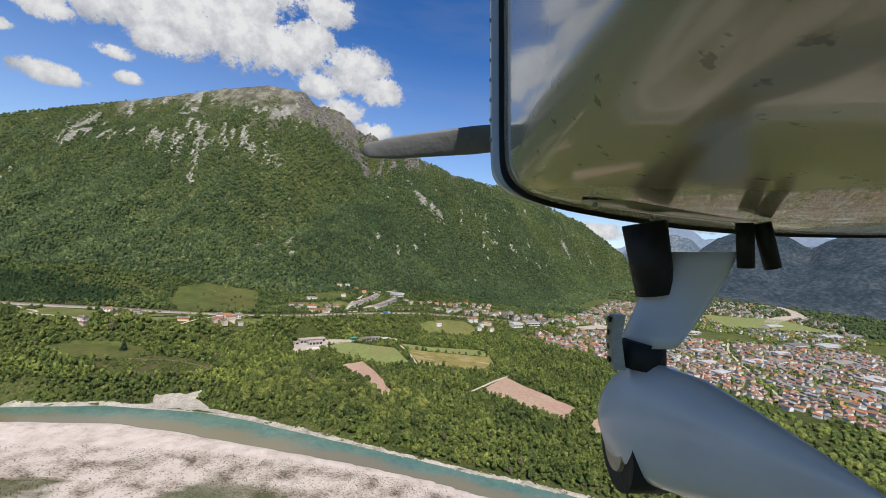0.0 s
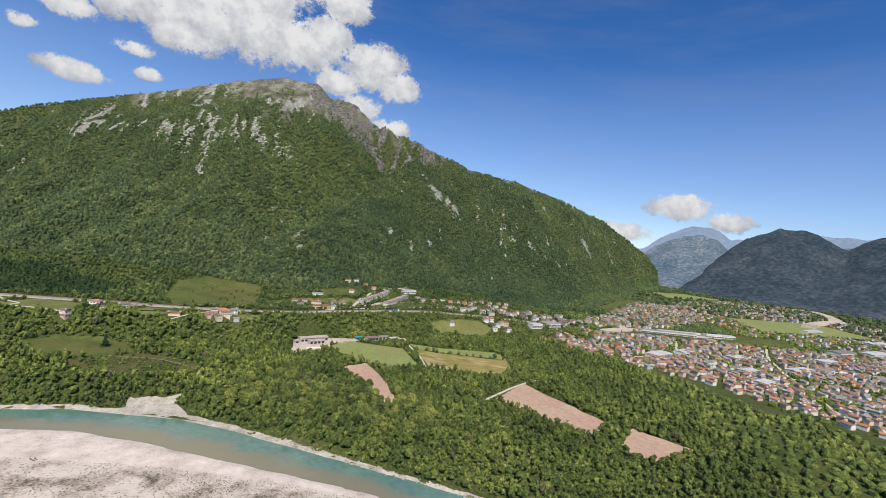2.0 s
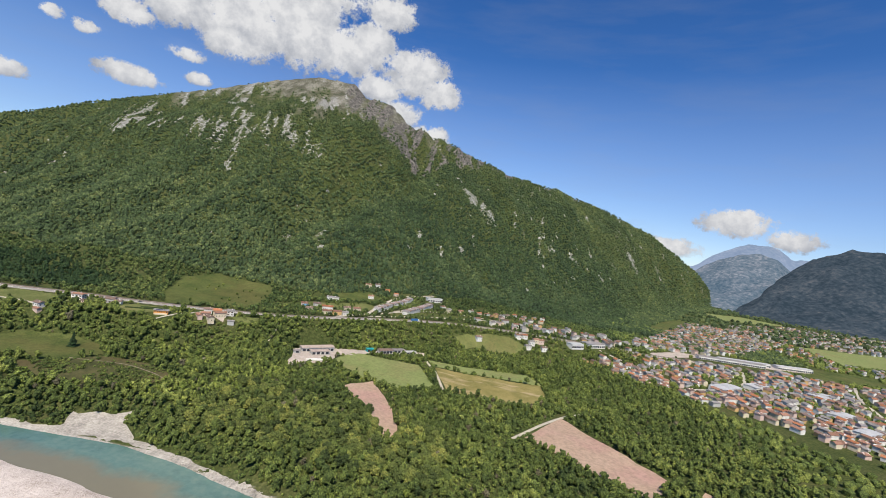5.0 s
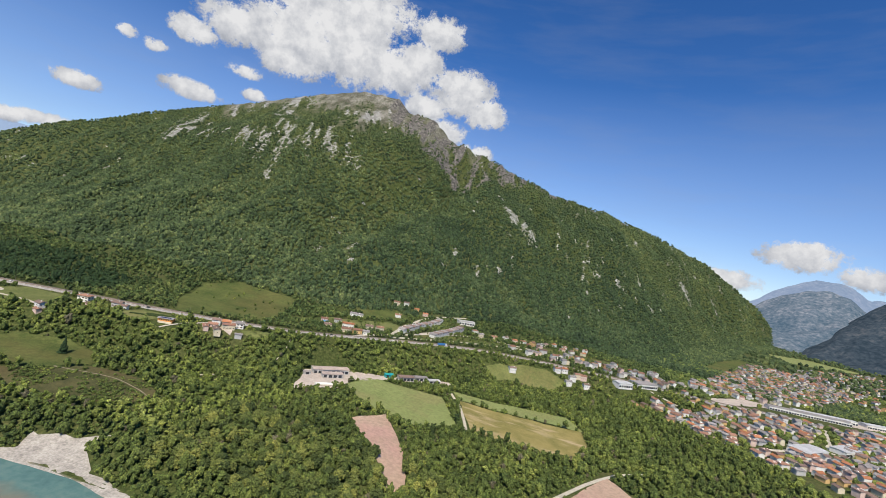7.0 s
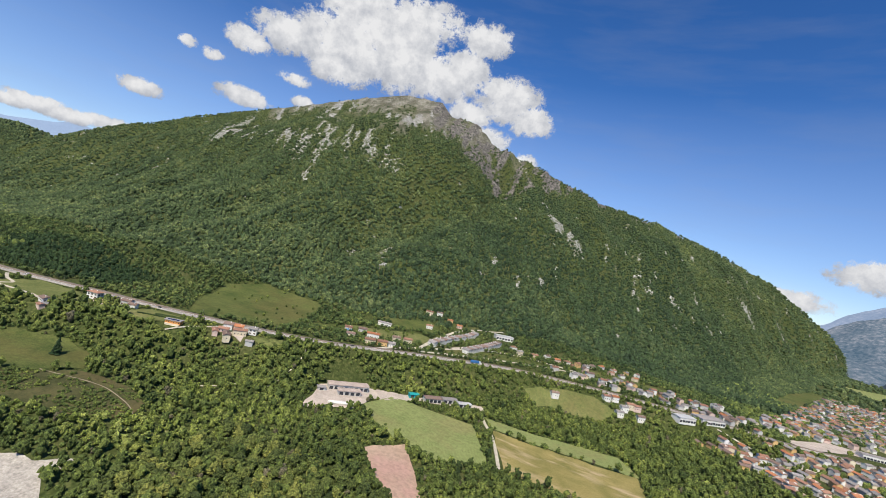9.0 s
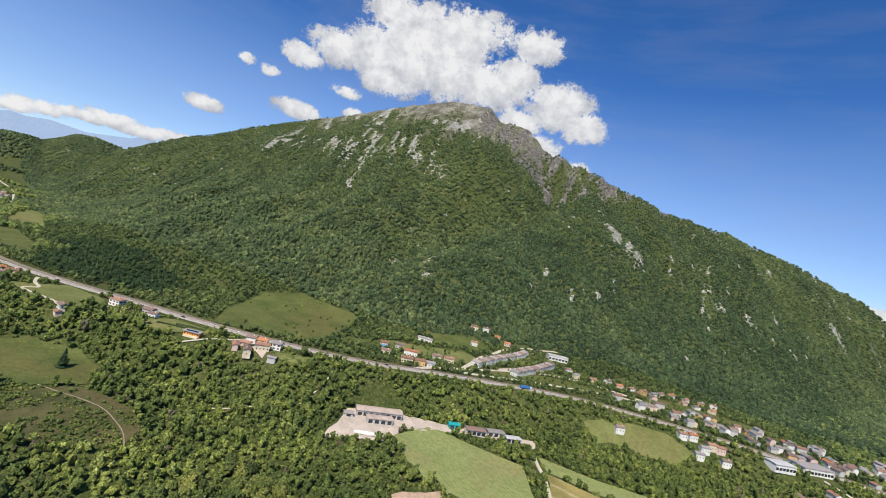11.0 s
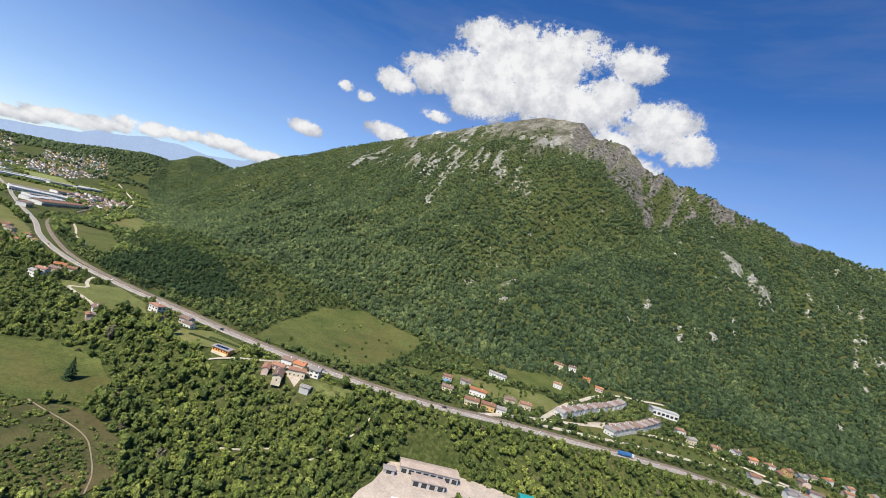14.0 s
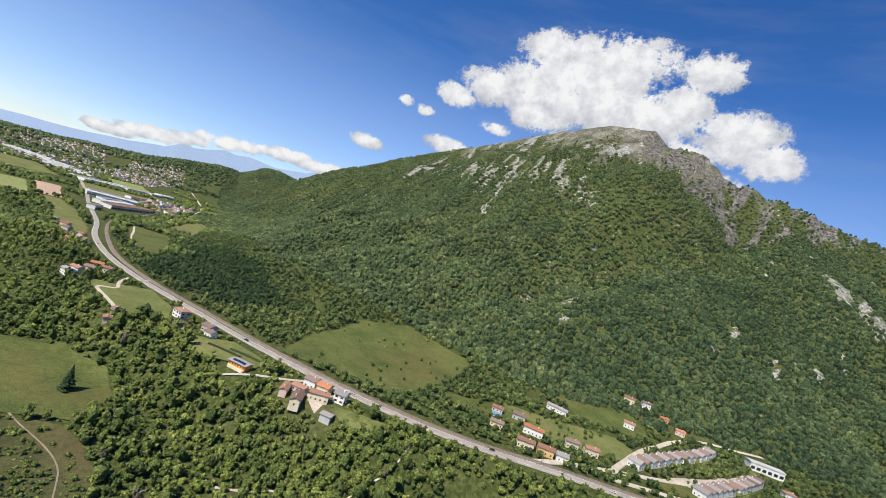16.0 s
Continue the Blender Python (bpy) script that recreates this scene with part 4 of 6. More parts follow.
ROW = "houses along the valley road"
house(-478, 651, 12, 15, 10, 7.5, 0, 0, "tall white house with hipped terracotta roof by the road", 0.4, True, True, ROW, True)
house(-457, 643, 8, 15, 7, 3.2, 4, 1, "low outbuilding with brown tiled roof beside a lawn", 0.35, False, True, ROW)
house(-446, 664, 20, 12, 9, 5.5, 3, 1, "grey two-storey house with brown gabled roof", 0.42, False, True, ROW, True)
house(-433, 661, 22, 9, 8, 5, 0, 1, "small house with dark brown roof and gravel forecourt", 0.42, False, True, ROW)
house(-341, 703, 30, 11, 10, 6.5, 0, 1, "white house with brown roof and rows of windows", 0.4, False, True, ROW)
house(-331, 708, 30, 11, 10, 6, 1, 2, "house with bright orange tiled roof in a cluster", 0.42, False, True, ROW)
house(-316, 713, 30, 10, 10, 7, 0, 3, "white gabled house with shutters beside the road", 0.5, False, True, ROW, True)
house(-335, 690, 30, 12, 8, 4.0, 4, 0, "terracotta-roofed wing on a farm court", 0.4, False, True, ROW)
house(-323, 682, -42, 17, 8, 5.5, 1, 1, "cream farmhouse wing with brown tiled roof", 0.4, False, True, ROW)
house(-337, 680, -42, 16, 6, 3.0, 4, 0, "low reddish barn closing the court", 0.38, False, False, ROW)
house(-320, 697, 48, 16, 8, 6, 1, 0, "long cream house with terracotta roof on the court", 0.42, False, True, ROW)
house(-303, 695, 30, 9, 7, 2.8, 3, 3, "low grey store with a flat-pitched roof", 0.2, False, False, ROW)
house(-479, 605, -12, 12, 9, 4.5, 0, 1, "white house with brown roof at the end of a track", 0.4, False, True, ROW)
house(-474, 599, -12, 9, 6, 3, 4, 0, "small garage with reddish tiled roof", 0.35, False, False, ROW)
for k, (x, y) in enumerate([(-584, 584), (-596, 592), (-605, 604), (-612, 618), (-626, 612)]):
    house(x, y, 20 + 13 * k, 12, 8, 5.5, (0, 0, 4, 1, 2)[k], (3, 0, 1, 0, 2)[k], "village house with tiled roof among trees", 0.42, False, True, "village houses by the fork")
for k, (x, y) in enumerate([(-770, 622), (-790, 618), (-812, 622), (-845, 610), (-880, 612), (-905, 600), (-762, 606), (-800, 600)]):
    house(x, y, 5 + 9 * k, 14, 9, 4.5, k % 5, (0, 3, 0, 1)[k % 4], "roadside house with tiled roof", 0.4, False, False, "houses along the bend")


ORANGE = plain("orange_render", (0.62, 0.27, 0.075), 0.85, 0, 0.8, 0.12, 0.1)


def orange_house():
    """The flat-roofed orange house with solar panels."""
    x, y = -375, 663
    HOUSE_SPOTS.append((x, y, 14))
    base = tagged(new("house"), "orange bungalow with a low grey roof and solar panels", "house", ROW)
    part("wall", gable_walls(17, 9, 3.8, 0.14), ORANGE, base)
    roof = part("roof", gable_roof(17, 9, 3.8, 0.14, 1.1), TILES[3], base, "grey sheet roof")
    for k in range(6):
        bm = bmesh.new()
        box(bm, -1.0, 1.0, -1.5, 1.5, 0, 0.08)
        p = part("solar_panel", bm, SOLAR, roof, "dark blue solar panel")
        p.matrix_basis = pose(-5.5 + 2.2 * k, -2.2, 4.6, 8, 0, 0)
    for k in range(6):
        for s in (0, 180):
            share("window", WINDOW, base, pose(0, 0, 0, 0, 0, s) @ pose(-7 + 2.8 * k, -4.5, 1.1))
    bm = bmesh.new()
    box(bm, -8, 8, -5.9, -4.52, -2.5, 0.12)
    part("terrace", bm, WALLS[1], base, "pale paved terrace")
    base.matrix_basis = pose(x, y, float(height(x, y)) + 0.4, 0, 0, 24) @ Matrix.Scale(0.88, 4)


orange_house()

HAM = "houses of the hamlet"
for k, (x, y, a, L, W, H, w, t, label) in enumerate([
        (-276, 857, 30, 9, 6, 3.4, 3, 4, "small store with a blue sheet roof"), (-285, 872, 30, 12, 8, 4.5, 4, 0, "small house with a terracotta roof in the hamlet"), (-262, 838, 30, 13, 8, 4.5, 1, 1, "low hamlet house with brown roof behind the road"),
        (-268, 884, 25, 14, 9, 5.5, 3, 1, "grey hamlet house with brown gable roof"), (-243, 868, 25, 20, 9, 6.5, 0, 2, "white hamlet house with bright orange roof"),
        (-230, 833, 35, 16, 9, 6, 1, 0, "cream row house beside the valley road"), (-217, 843, 35, 15, 9, 6, 2, 0, "ochre row house beside the valley road"),
        (-206, 850, 35, 11, 9, 5.5, 0, 3, "white end house with grey roof beside the road"), (-273, 970, 12, 26, 9, 5, 0, 3, "long white flat-roofed building on a meadow"),
        (-218, 892, 40, 13, 9, 6, 1, 1, "cream hamlet house with brown roof"), (-204, 902, 40, 14, 9, 6, 1, 0, "cream hamlet house with terracotta roof"),
        (-221, 1044, 20, 13, 9, 6, 0, 0, "white house standing alone among trees"), (-246, 1105, 10, 15, 9, 6, 1, 0, "old house at the forest edge"),
        (-230, 1118, 30, 12, 9, 5.5, 0, 1, "white house at the forest edge"), (-205, 1112, 30, 11, 8, 5, 2, 2, "small house with an orange roof under the wood"),
        (-184, 1107, 20, 12, 8, 5, 4, 2, "small reddish house under the wood")]):
    house(x, y, a, L, W, H, w, t, label, 0.42, False, H > 4, HAM)


def run(x0, y0, x1, y1, n):
    """Even places from one end of a row to the other, with the row's heading."""
    a = math.degrees(math.atan2(y1 - y0, x1 - x0))
    return [(x0 + (x1 - x0) * k / (n - 1), y0 + (y1 - y0) * k / (n - 1), a) for k in range(n)]


for r, row in enumerate([run(-176, 935, -164, 1010, 7), run(-162, 1030, -150, 1096, 6), run(-127, 952, -116, 1005, 6), run(-113, 1020, -104, 1084, 7)]):
    for k, (x, y, a) in enumerate(row):
        house(x, y, a + 90, 13, 11.5, 6.2, 0, (3, 1, 3, 1)[(k + r) % 4], "white terraced house with its gable to the lane", 0.5, False, True, "terraced houses of the hamlet")
for k, (x, y) in enumerate([(-78, 1101), (-64, 1080), (-19, 1120), (-2, 1128), (16, 1140), (34, 1150), (49, 1166), (60, 1185), (78, 1205), (95, 1190), (101, 1225), (126, 1240), (115, 1200), (140, 1215), (148, 1260), (-40, 1100)]):
    house(x, y, 35 + 11 * (k % 3), 13, 9, (5.5, 6.2, 8)[k % 3], (0, 1, 0, 4, 0, 2)[k % 6], (0, 3, 1, 2, 0)[k % 5], "hamlet house with tiled roof in a close street", 0.42, k % 4 == 0, k < 8, HAM)

# the works by the field: long sheds, a teal cover, low stores


def shed(name, label, x, y, turn, L, W, H, mat, pitch=0.16, wall=WALLS[3], z=None):
    HOUSE_SPOTS.append((x, y, max(L, W) * 0.55))
    base = tagged(new(name), label, "shed", "sheds of the works")
    part("wall", gable_walls(L, W, H, pitch), wall, base)
    part("roof", gable_roof(L, W, H, pitch, 0.8), mat, base)
    n = int(L / 5)
    for k in range(n):
        bm = bmesh.new()
        box(bm, -1.9, 1.9, -0.12, 0.03, 0, min(3.2, H - 0.6))
        part("door", bm, PANE, base).matrix_basis = pose((k + 0.5) / n * L - L / 2, -W / 2, 0.1)
    base.matrix_basis = pose(x, y, float(height(x, y)) + 0.6, 0, 0, turn)
    return base


shed("shed", "long open-fronted shed with pale sheet roof", -203, 744, 42, 44, 12, 5, FIBRE_ROOF)
shed("shed", "low shed with pale roof in a gravel yard", -194, 731, 42, 24, 9, 4.2, FIBRE_ROOF)
shed("shed", "small grey hut at the yard's edge", -219, 716, 42, 8, 6, 3, TILES[3])
shed("shed", "bright teal covered store", -142, 792, 40, 11, 7, 4, TEAL, 0.1, TEAL)
shed("shed", "brown roofed store beside the yard", -122, 801, 40, 20, 10, 4.5, TILES[1])
shed("shed", "grey roofed store beside the yard", -106, 818, 40, 18, 9, 4.2, TILES[3])
shed("shed", "pale store at the end of the yard", -88, 822, 40, 16, 8, 4, METAL_ROOF)
for k in range(4):
    bm = bmesh.new()
    bmesh.ops.create_cone(bm, cap_ends=True, segments=12, radius1=1.4, radius2=1.4, depth=14, matrix=pose(0, 0, 1.4, 0, 90, 0))
    q = tagged(part("pipe_stack", bm, WALLS[0], None, "", True), "white wrapped roll lying in the yard", "roll", "rolls in the yard")
    q.matrix_basis = pose(-190 + k * 3.2, 697 + k * 2.2, float(height(-190 + k * 3.2, 697 + k * 2.2)) + 0.5, 0, 0, 42)

# ---- towns ----


def town(spots, label, group, seed, big=0.0):
    """Repeats of a few house shapes, each with walls and roof."""
    rng = np.random.default_rng(seed)
    protos = []
    for k in range(10):
        L, W, H = rng.uniform(8.5, 13.5), rng.uniform(7, 9), rng.choice([4.8, 5.6, 7.6])
        a = (gable_walls(L, W, H, 0.42), (hip_roof if k % 3 == 0 else gable_roof)(L, W, H, 0.42))
        ms = []
        for bm, nm, mat in ((a[0], "wall", WALLS[(0, 1, 0, 4, 2, 0, 3, 1, 0, 4)[k]]), (a[1], "roof", TILES[(0, 1, 2, 0, 1, 0, 3, 0, 2, 1)[k]])):
            me = bpy.data.meshes.new(nm)
            bm.to_mesh(me)
            bm.free()
            me.materials.append(mat)
            ms.append(me)
        protos.append(ms)
    for x, y in spots:
        HOUSE_SPOTS.append((x, y, 9))
        base = tagged(new("house"), label, "house", group)
        wall_me, roof_me = protos[rng.integers(0, 10)]
        share("wall", wall_me, base)
        share("roof", roof_me, base)
        base.matrix_basis = pose(x, y, float(height(x, y)) + 0.3, 0, 0, rng.choice([25, 115]) + rng.normal(0, 9))


def spread(poly, gap, n, seed):
    rng = np.random.default_rng(seed)
    xs, ys = [p[0] for p in poly], [p[1] for p in poly]
    X, Y = np.meshgrid(np.arange(min(xs), max(xs), gap), np.arange(min(ys), max(ys), gap))
    X, Y = X.ravel() + rng.uniform(-0.4, 0.4, X.size) * gap, Y.ravel() + rng.uniform(-0.4, 0.4, Y.size) * gap
    streets = np.min([near_line(X, Y, p) for n, p in TRACKS.items() if "lane" in n], axis=0)
    ok = inside(X, Y, poly) & ~np.any([inside(X, Y, p) for p, *_ in FIELDS.values()], axis=0) & (near_line(X, Y, ROAD) > 16) & (streets > 10)
    s = list(zip(X[ok], Y[ok]))
    rng.shuffle(s)
    return [(float(x), float(y)) for x, y in s[:n]]


TOWN_NEAR = [(200, 1000), (300, 880), (430, 780), (520, 660), (650, 570), (1000, 620), (1300, 900), (1200, 1250), (960, 1200), (760, 1180), (520, 1150), (330, 1100)]
TOWN_BACK = [(290, 1180), (430, 1350), (620, 1700), (760, 1950), (1000, 2000), (860, 1600), (640, 1350), (440, 1200)]
TOWN_LEFT = [(-2400, 930), (-2400, 1050), (-2900, 1330), (-3500, 1480), (-3400, 1180), (-2650, 930)]
TOWN_PLAIN = [(-3900, 350), (-2300, 560), (-1950, 620), (-1950, 700), (-2250, 880), (-3900, 1100)]


def far_houses(name, label, spots, seed, pale=False):
    """Houses too far to tell apart, walls and gable roofs in one mesh."""
    rng = np.random.default_rng(seed)
    vs, fs, mi = [], [], []
    for n, (x, y) in enumerate(spots):
        HOUSE_SPOTS.append((x, y, 7))
        L, W, H = rng.uniform(8.5, 14), rng.uniform(7, 9.5), rng.choice([4.6, 5.6, 7.6])
        a = radians(rng.choice([25, 115]) + rng.normal(0, 10))
        if pale:
            L, W, H = L * (3.0 if n % 23 == 0 else 0.85), W * (1.6 if n % 23 == 0 else 0.85), H * 0.8
        p = np.array([(sx * L / 2, sy * W / 2, z) for sx in (-1, 1) for sy in (-1, 1) for z in (-2, H)] + [(-L / 2, 0, H + W * 0.2), (L / 2, 0, H + W * 0.2)] +
                     [(sx * (L / 2 + 0.6), sy * (W / 2 + 0.7), H - 0.25) for sx in (-1, 1) for sy in (-1, 1)] + [(-L / 2 - 0.6, 0, H + W * 0.2 + 0.3), (L / 2 + 0.6, 0, H + W * 0.2 + 0.3)])
        q = p.copy()
        q[:, 0], q[:, 1] = p[:, 0] * math.cos(a) - p[:, 1] * math.sin(a) + x, p[:, 0] * math.sin(a) + p[:, 1] * math.cos(a) + y
        q[:, 2] += float(height(x, y)) + 0.3
        vs.append(q)
        f = [(0, 4, 5), (0, 5, 1), (2, 3, 7), (2, 7, 6), (0, 1, 3), (0, 3, 2), (4, 6, 7), (4, 7, 5), (1, 8, 3), (5, 7, 9),
             (10, 12, 15), (10, 15, 14), (11, 14, 15), (11, 15, 13)]
        fs.append(np.array(f) + 16 * n)
        w, r = rng.choice([0, 1, 0, 2, 0, 4, 3]), 5 + rng.choice([3, 3, 1, 1, 0] if pale else [0, 3, 1, 2, 3, 1, 3, 0])
        mi += [w] * 10 + [r] * 4
    # gable ends and roof slopes share corners with nothing else, so each house stays apart
    ob = big_mesh(name, np.concatenate(vs), np.concatenate(fs), WALLS[0], False)
    ob.data.materials.clear()
    for m in WALLS + TILES[:4]:
        ob.data.materials.append(m)
    ob.data.polygons.foreach_set("material_index", np.array(mi, np.int32))
    tagged(ob, label, "houses", kind="stuff")


near = spread(TOWN_NEAR, 18, 2900, 1)
near.sort(key=lambda p: math.hypot(p[0], p[1] - 250))
town(near[:200], "town house with tiled roof among close neighbours", "houses of the town", 5)
far_houses("town_houses", "close-set town houses with reddish tiled roofs", near[200:], 15)
far_houses("foot_houses", "dense old town below the mountain with reddish roofs", spread(TOWN_BACK, 21, 700, 2), 16)
far_houses("valley_row_houses", "row of houses along the mountain's foot", spread([(-40, 1010), (30, 1140), (160, 1190), (300, 1240), (320, 1130), (150, 1080)], 22, 60, 12), 19)
far_houses("valley_end_houses", "distant houses scattered over the side valley", spread([(900, 1300), (1300, 1300), (1750, 1900), (1850, 2500), (1500, 2600), (1000, 2150), (800, 1700)], 36, 520, 6), 20)
far_houses("plain_houses", "distant town houses on the plain", spread(TOWN_LEFT, 27, 560, 3), 17, True)
far_houses("bend_houses", "village houses with reddish roofs before the wood", spread([(-1380, 840), (-1560, 840), (-1640, 830), (-1800, 950), (-1830, 1050), (-1740, 1060), (-1560, 950), (-1400, 890)], 25, 120, 7), 21)
far_houses("far_plain_houses", "pale distant houses scattered over the plain", spread(TOWN_PLAIN, 38, 760, 4), 18, True)
for k, (x, y, a, L, W, roof) in enumerate([(-1485, 766, 87, 110, 34, METAL_ROOF), (-1535, 772, 87, 100, 26, TILES[3]), (-1322, 770, 134, 140, 20, TILES[0]), (-1356, 750, 134, 110, 18, METAL_ROOF), (-1405, 752, 120, 60, 20, TILES[3]),
                                           (-1905, 775, 117, 60, 26, METAL_ROOF), (-1940, 838, 117, 70, 26, METAL_ROOF), (-1978, 915, 117, 80, 26, TILES[3]), (-2010, 985, 117, 50, 22, METAL_ROOF), (-1960, 770, 117, 90, 20, TILES[3]),
                                           (-2000, 860, 117, 90, 20, METAL_ROOF), (-2090, 1038, 117, 60, 30, METAL_ROOF), (-2405, 690, 39, 110, 40, METAL_ROOF), (-2330, 740, 39, 110, 40, METAL_ROOF), (-2260, 800, 39, 90, 36, TILES[3]),
                                           (-2480, 640, 39, 120, 44, METAL_ROOF), (-2200, 720, 39, 90, 30, METAL_ROOF), (-2120, 790, 39, 70, 26, METAL_ROOF), (-1200, 690, 150, 34, 12, TILES[1]), (-1640, 850, 117, 50, 20, TILES[0])]):
    shed("factory_hall", "long factory hall with pale sheet roof" if roof is METAL_ROOF else "long factory hall with grey roof" if roof is TILES[3] else "long factory hall with reddish tiled roof", x, y, a, L, W * 1.3, 8.0, roof, 0.08, WALLS[0])
for k, (x, y, a, L, W) in enumerate([(420, 950, 40, 60, 24), (500, 1010, 40, 50, 20), (230, 1075, 35, 45, 22), (190, 1040, 35, 30, 16), (-104, 1137, 30, 34, 14), (560, 1222, 8, 150, 16), (600, 1246, 10, 120, 12), (720, 1275, 14, 90, 18), (1020, 1250, 30, 90, 30),
                                     (1150, 1300, 30, 110, 34), (1350, 1520, 28, 120, 30), (1500, 1600, 28, 120, 26), (850, 830, 30, 60, 26), (560, 900, 40, 40, 22), (640, 1175, 30, 26, 18), (1250, 1650, 30, 110, 24), (700, 960, 30, 70, 24), (780, 1000, 30, 60, 20), (610, 1015, 30, 50, 22), (905, 905, 30, 80, 28), (980, 1060, 30, 90, 26), (860, 1100, 30, 60, 20), (540, 825, 35, 40, 18), (745, 765, 35, 45, 18)]):
    shed("factory_hall", "wide commercial hall with pale flat-pitched roof", x, y, a, L, W, 6.5, (METAL_ROOF, METAL_ROOF, TILES[3])[k % 3], 0.06, WALLS[0])

for k, (x, y, a, w, t) in enumerate([(8, 946, 30, 0, 1), (78, 996, 30, 0, 0), (90, 1004, 30, 0, 2), (104, 998, 25, 0, 3), (112, 1008, 25, 1, 0), (98, 986, 25, 0, 3), (122, 1012, 25, 4, 0), (128, 1000, 25, 0, 1)]):
    house(x, y, a, 13, 9, 6, w, t, "house with tiled roof on a green plot", 0.42, False, True, "houses below the road")

# ---- small things along the road ----
CAR_PAINT = [plain("car_" + n, c, 0.3, 0.1, 1, 0.05, 0, 0.6) for n, c in (("white", (0.7, 0.7, 0.7)), ("dark", (0.03, 0.035, 0.045)), ("red", (0.35, 0.03, 0.02)), ("silver", (0.4, 0.41, 0.42)))]
TYRE = plain("tyre_rubber", (0.02, 0.02, 0.02), 0.8, 0, 5, 0.2)
TARP = plain("blue_tarpaulin", (0.05, 0.16, 0.36), 0.5, 0, 1, 0.1)


def bevelled(x0, x1, y0, y1, z0, z1, cut):
    bm = bmesh.new()
    box(bm, x0, x1, y0, y1, z0, z1)
    bmesh.ops.recalc_face_normals(bm, faces=bm.faces[:])
    bmesh.ops.bevel(bm, geom=bm.edges[:], offset=cut, segments=2, affect="EDGES")
    return bm


def on_road(s):
    """A place and a heading, s metres along the road."""
    p = smooth_line(ROAD, 2.0)
    k = int(min(max(s / 2.0, 1), len(p) - 2))
    g = p[k + 1] - p[k - 1]
    return p[k], math.degrees(math.atan2(g[1], g[0]))


def vehicle_base(s, lane, name, label, back=0):
    (x, y), a = on_road(s + 614)
    x, y = x - math.sin(radians(a)) * lane, y + math.cos(radians(a)) * lane
    base = tagged(new(name), label, "car" if name == "car" else "truck", "vehicles on the road")
    base.matrix_basis = pose(x, y, float(height(x, y)) + 1.05, 0, 0, a + back)
    return base


def wheels(base, xs, half):
    for x in xs:
        for s in (-1, 1):
            bm = bmesh.new()
            bmesh.ops.create_cone(bm, cap_ends=True, segments=14, radius1=0.33, radius2=0.33, depth=0.22, matrix=pose(x, s * half, 0.33, 90, 0, 0))
            part("wheel", bm, TYRE, base)


def car(s, lane, paint, label, back=0):
    base = vehicle_base(s, lane, "car", label, back)
    part("body", bevelled(-2.1, 2.1, -0.87, 0.87, 0.3, 0.95, 0.12), CAR_PAINT[paint], base)
    bm = bevelled(-1.5, 0.9, -0.76, 0.76, 0.9, 1.48, 0.2)
    part("cabin", bm, PANE, base, "dark glazed cabin")
    bm = bevelled(-1.15, 0.45, -0.68, 0.68, 1.44, 1.52, 0.03)
    part("roof", bm, CAR_PAINT[paint], base)
    wheels(base, (-1.3, 1.3), 0.8)


def truck(s, lane):
    base = vehicle_base(s, lane, "truck", "long truck with blue and white trailer on the road")
    part("trailer", bevelled(-8, 4.5, -1.25, 1.25, 1.1, 3.9, 0.06), TARP, base, "blue tarpaulin trailer")
    part("cab", bevelled(5.0, 7.2, -1.2, 1.2, 0.5, 3.4, 0.15), CAR_PAINT[0], base, "white cab")
    part("windscreen", bevelled(7.15, 7.24, -1.0, 1.0, 1.9, 3.0, 0.02), PANE, base)
    wheels(base, (-6.5, -5.3, 5.8), 1.05)


car(868, -1.6, 1, "dark car driving on the valley road")
car(1090, 1.6, 1, "dark car on the road below the meadow", 180)
car(700, 1.6, 0, "white car on the valley road", 180)
car(980, -1.6, 3, "silver car on the valley road")
car(520, -1.6, 2, "red car near the road fork")
car(1180, -1.6, 0, "white car near the hamlet")
truck(1262, -1.6)


def mast(x, y, a):
    base = tagged(new("railway_mast"), "slim steel mast with an arm beside the railway", "mast", "masts along the railway")
    bm = bmesh.new()
    bmesh.ops.create_cone(bm, cap_ends=True, segments=6, radius1=0.16, radius2=0.1, depth=7.6, matrix=pose(0, 0, 3.8))
    part("post", bm, STEEL, base)
    bm = bmesh.new()
    box(bm, -0.06, 0.06, -2.9, 0.1, 6.6, 6.75)
    part("arm", bm, STEEL, base)
    base.matrix_basis = pose(x, y, float(height(x, y)) + 0.3, 0, 0, a)


line = smooth_line(RAIL, 42.0)
for p, q in zip(line[8:34], line[9:35]):
    a = math.atan2(q[1] - p[1], q[0] - p[0])
    mast(float(p[0] - math.sin(a) * 2.8), float(p[1] + math.cos(a) * 2.8), math.degrees(a))

HEDGE = leaf_mat("clipped_hedge", (0.02, 0.035, 0.012), (0.035, 0.055, 0.018), (0.06, 0.08, 0.025), "thing", 1.5, 0.4)


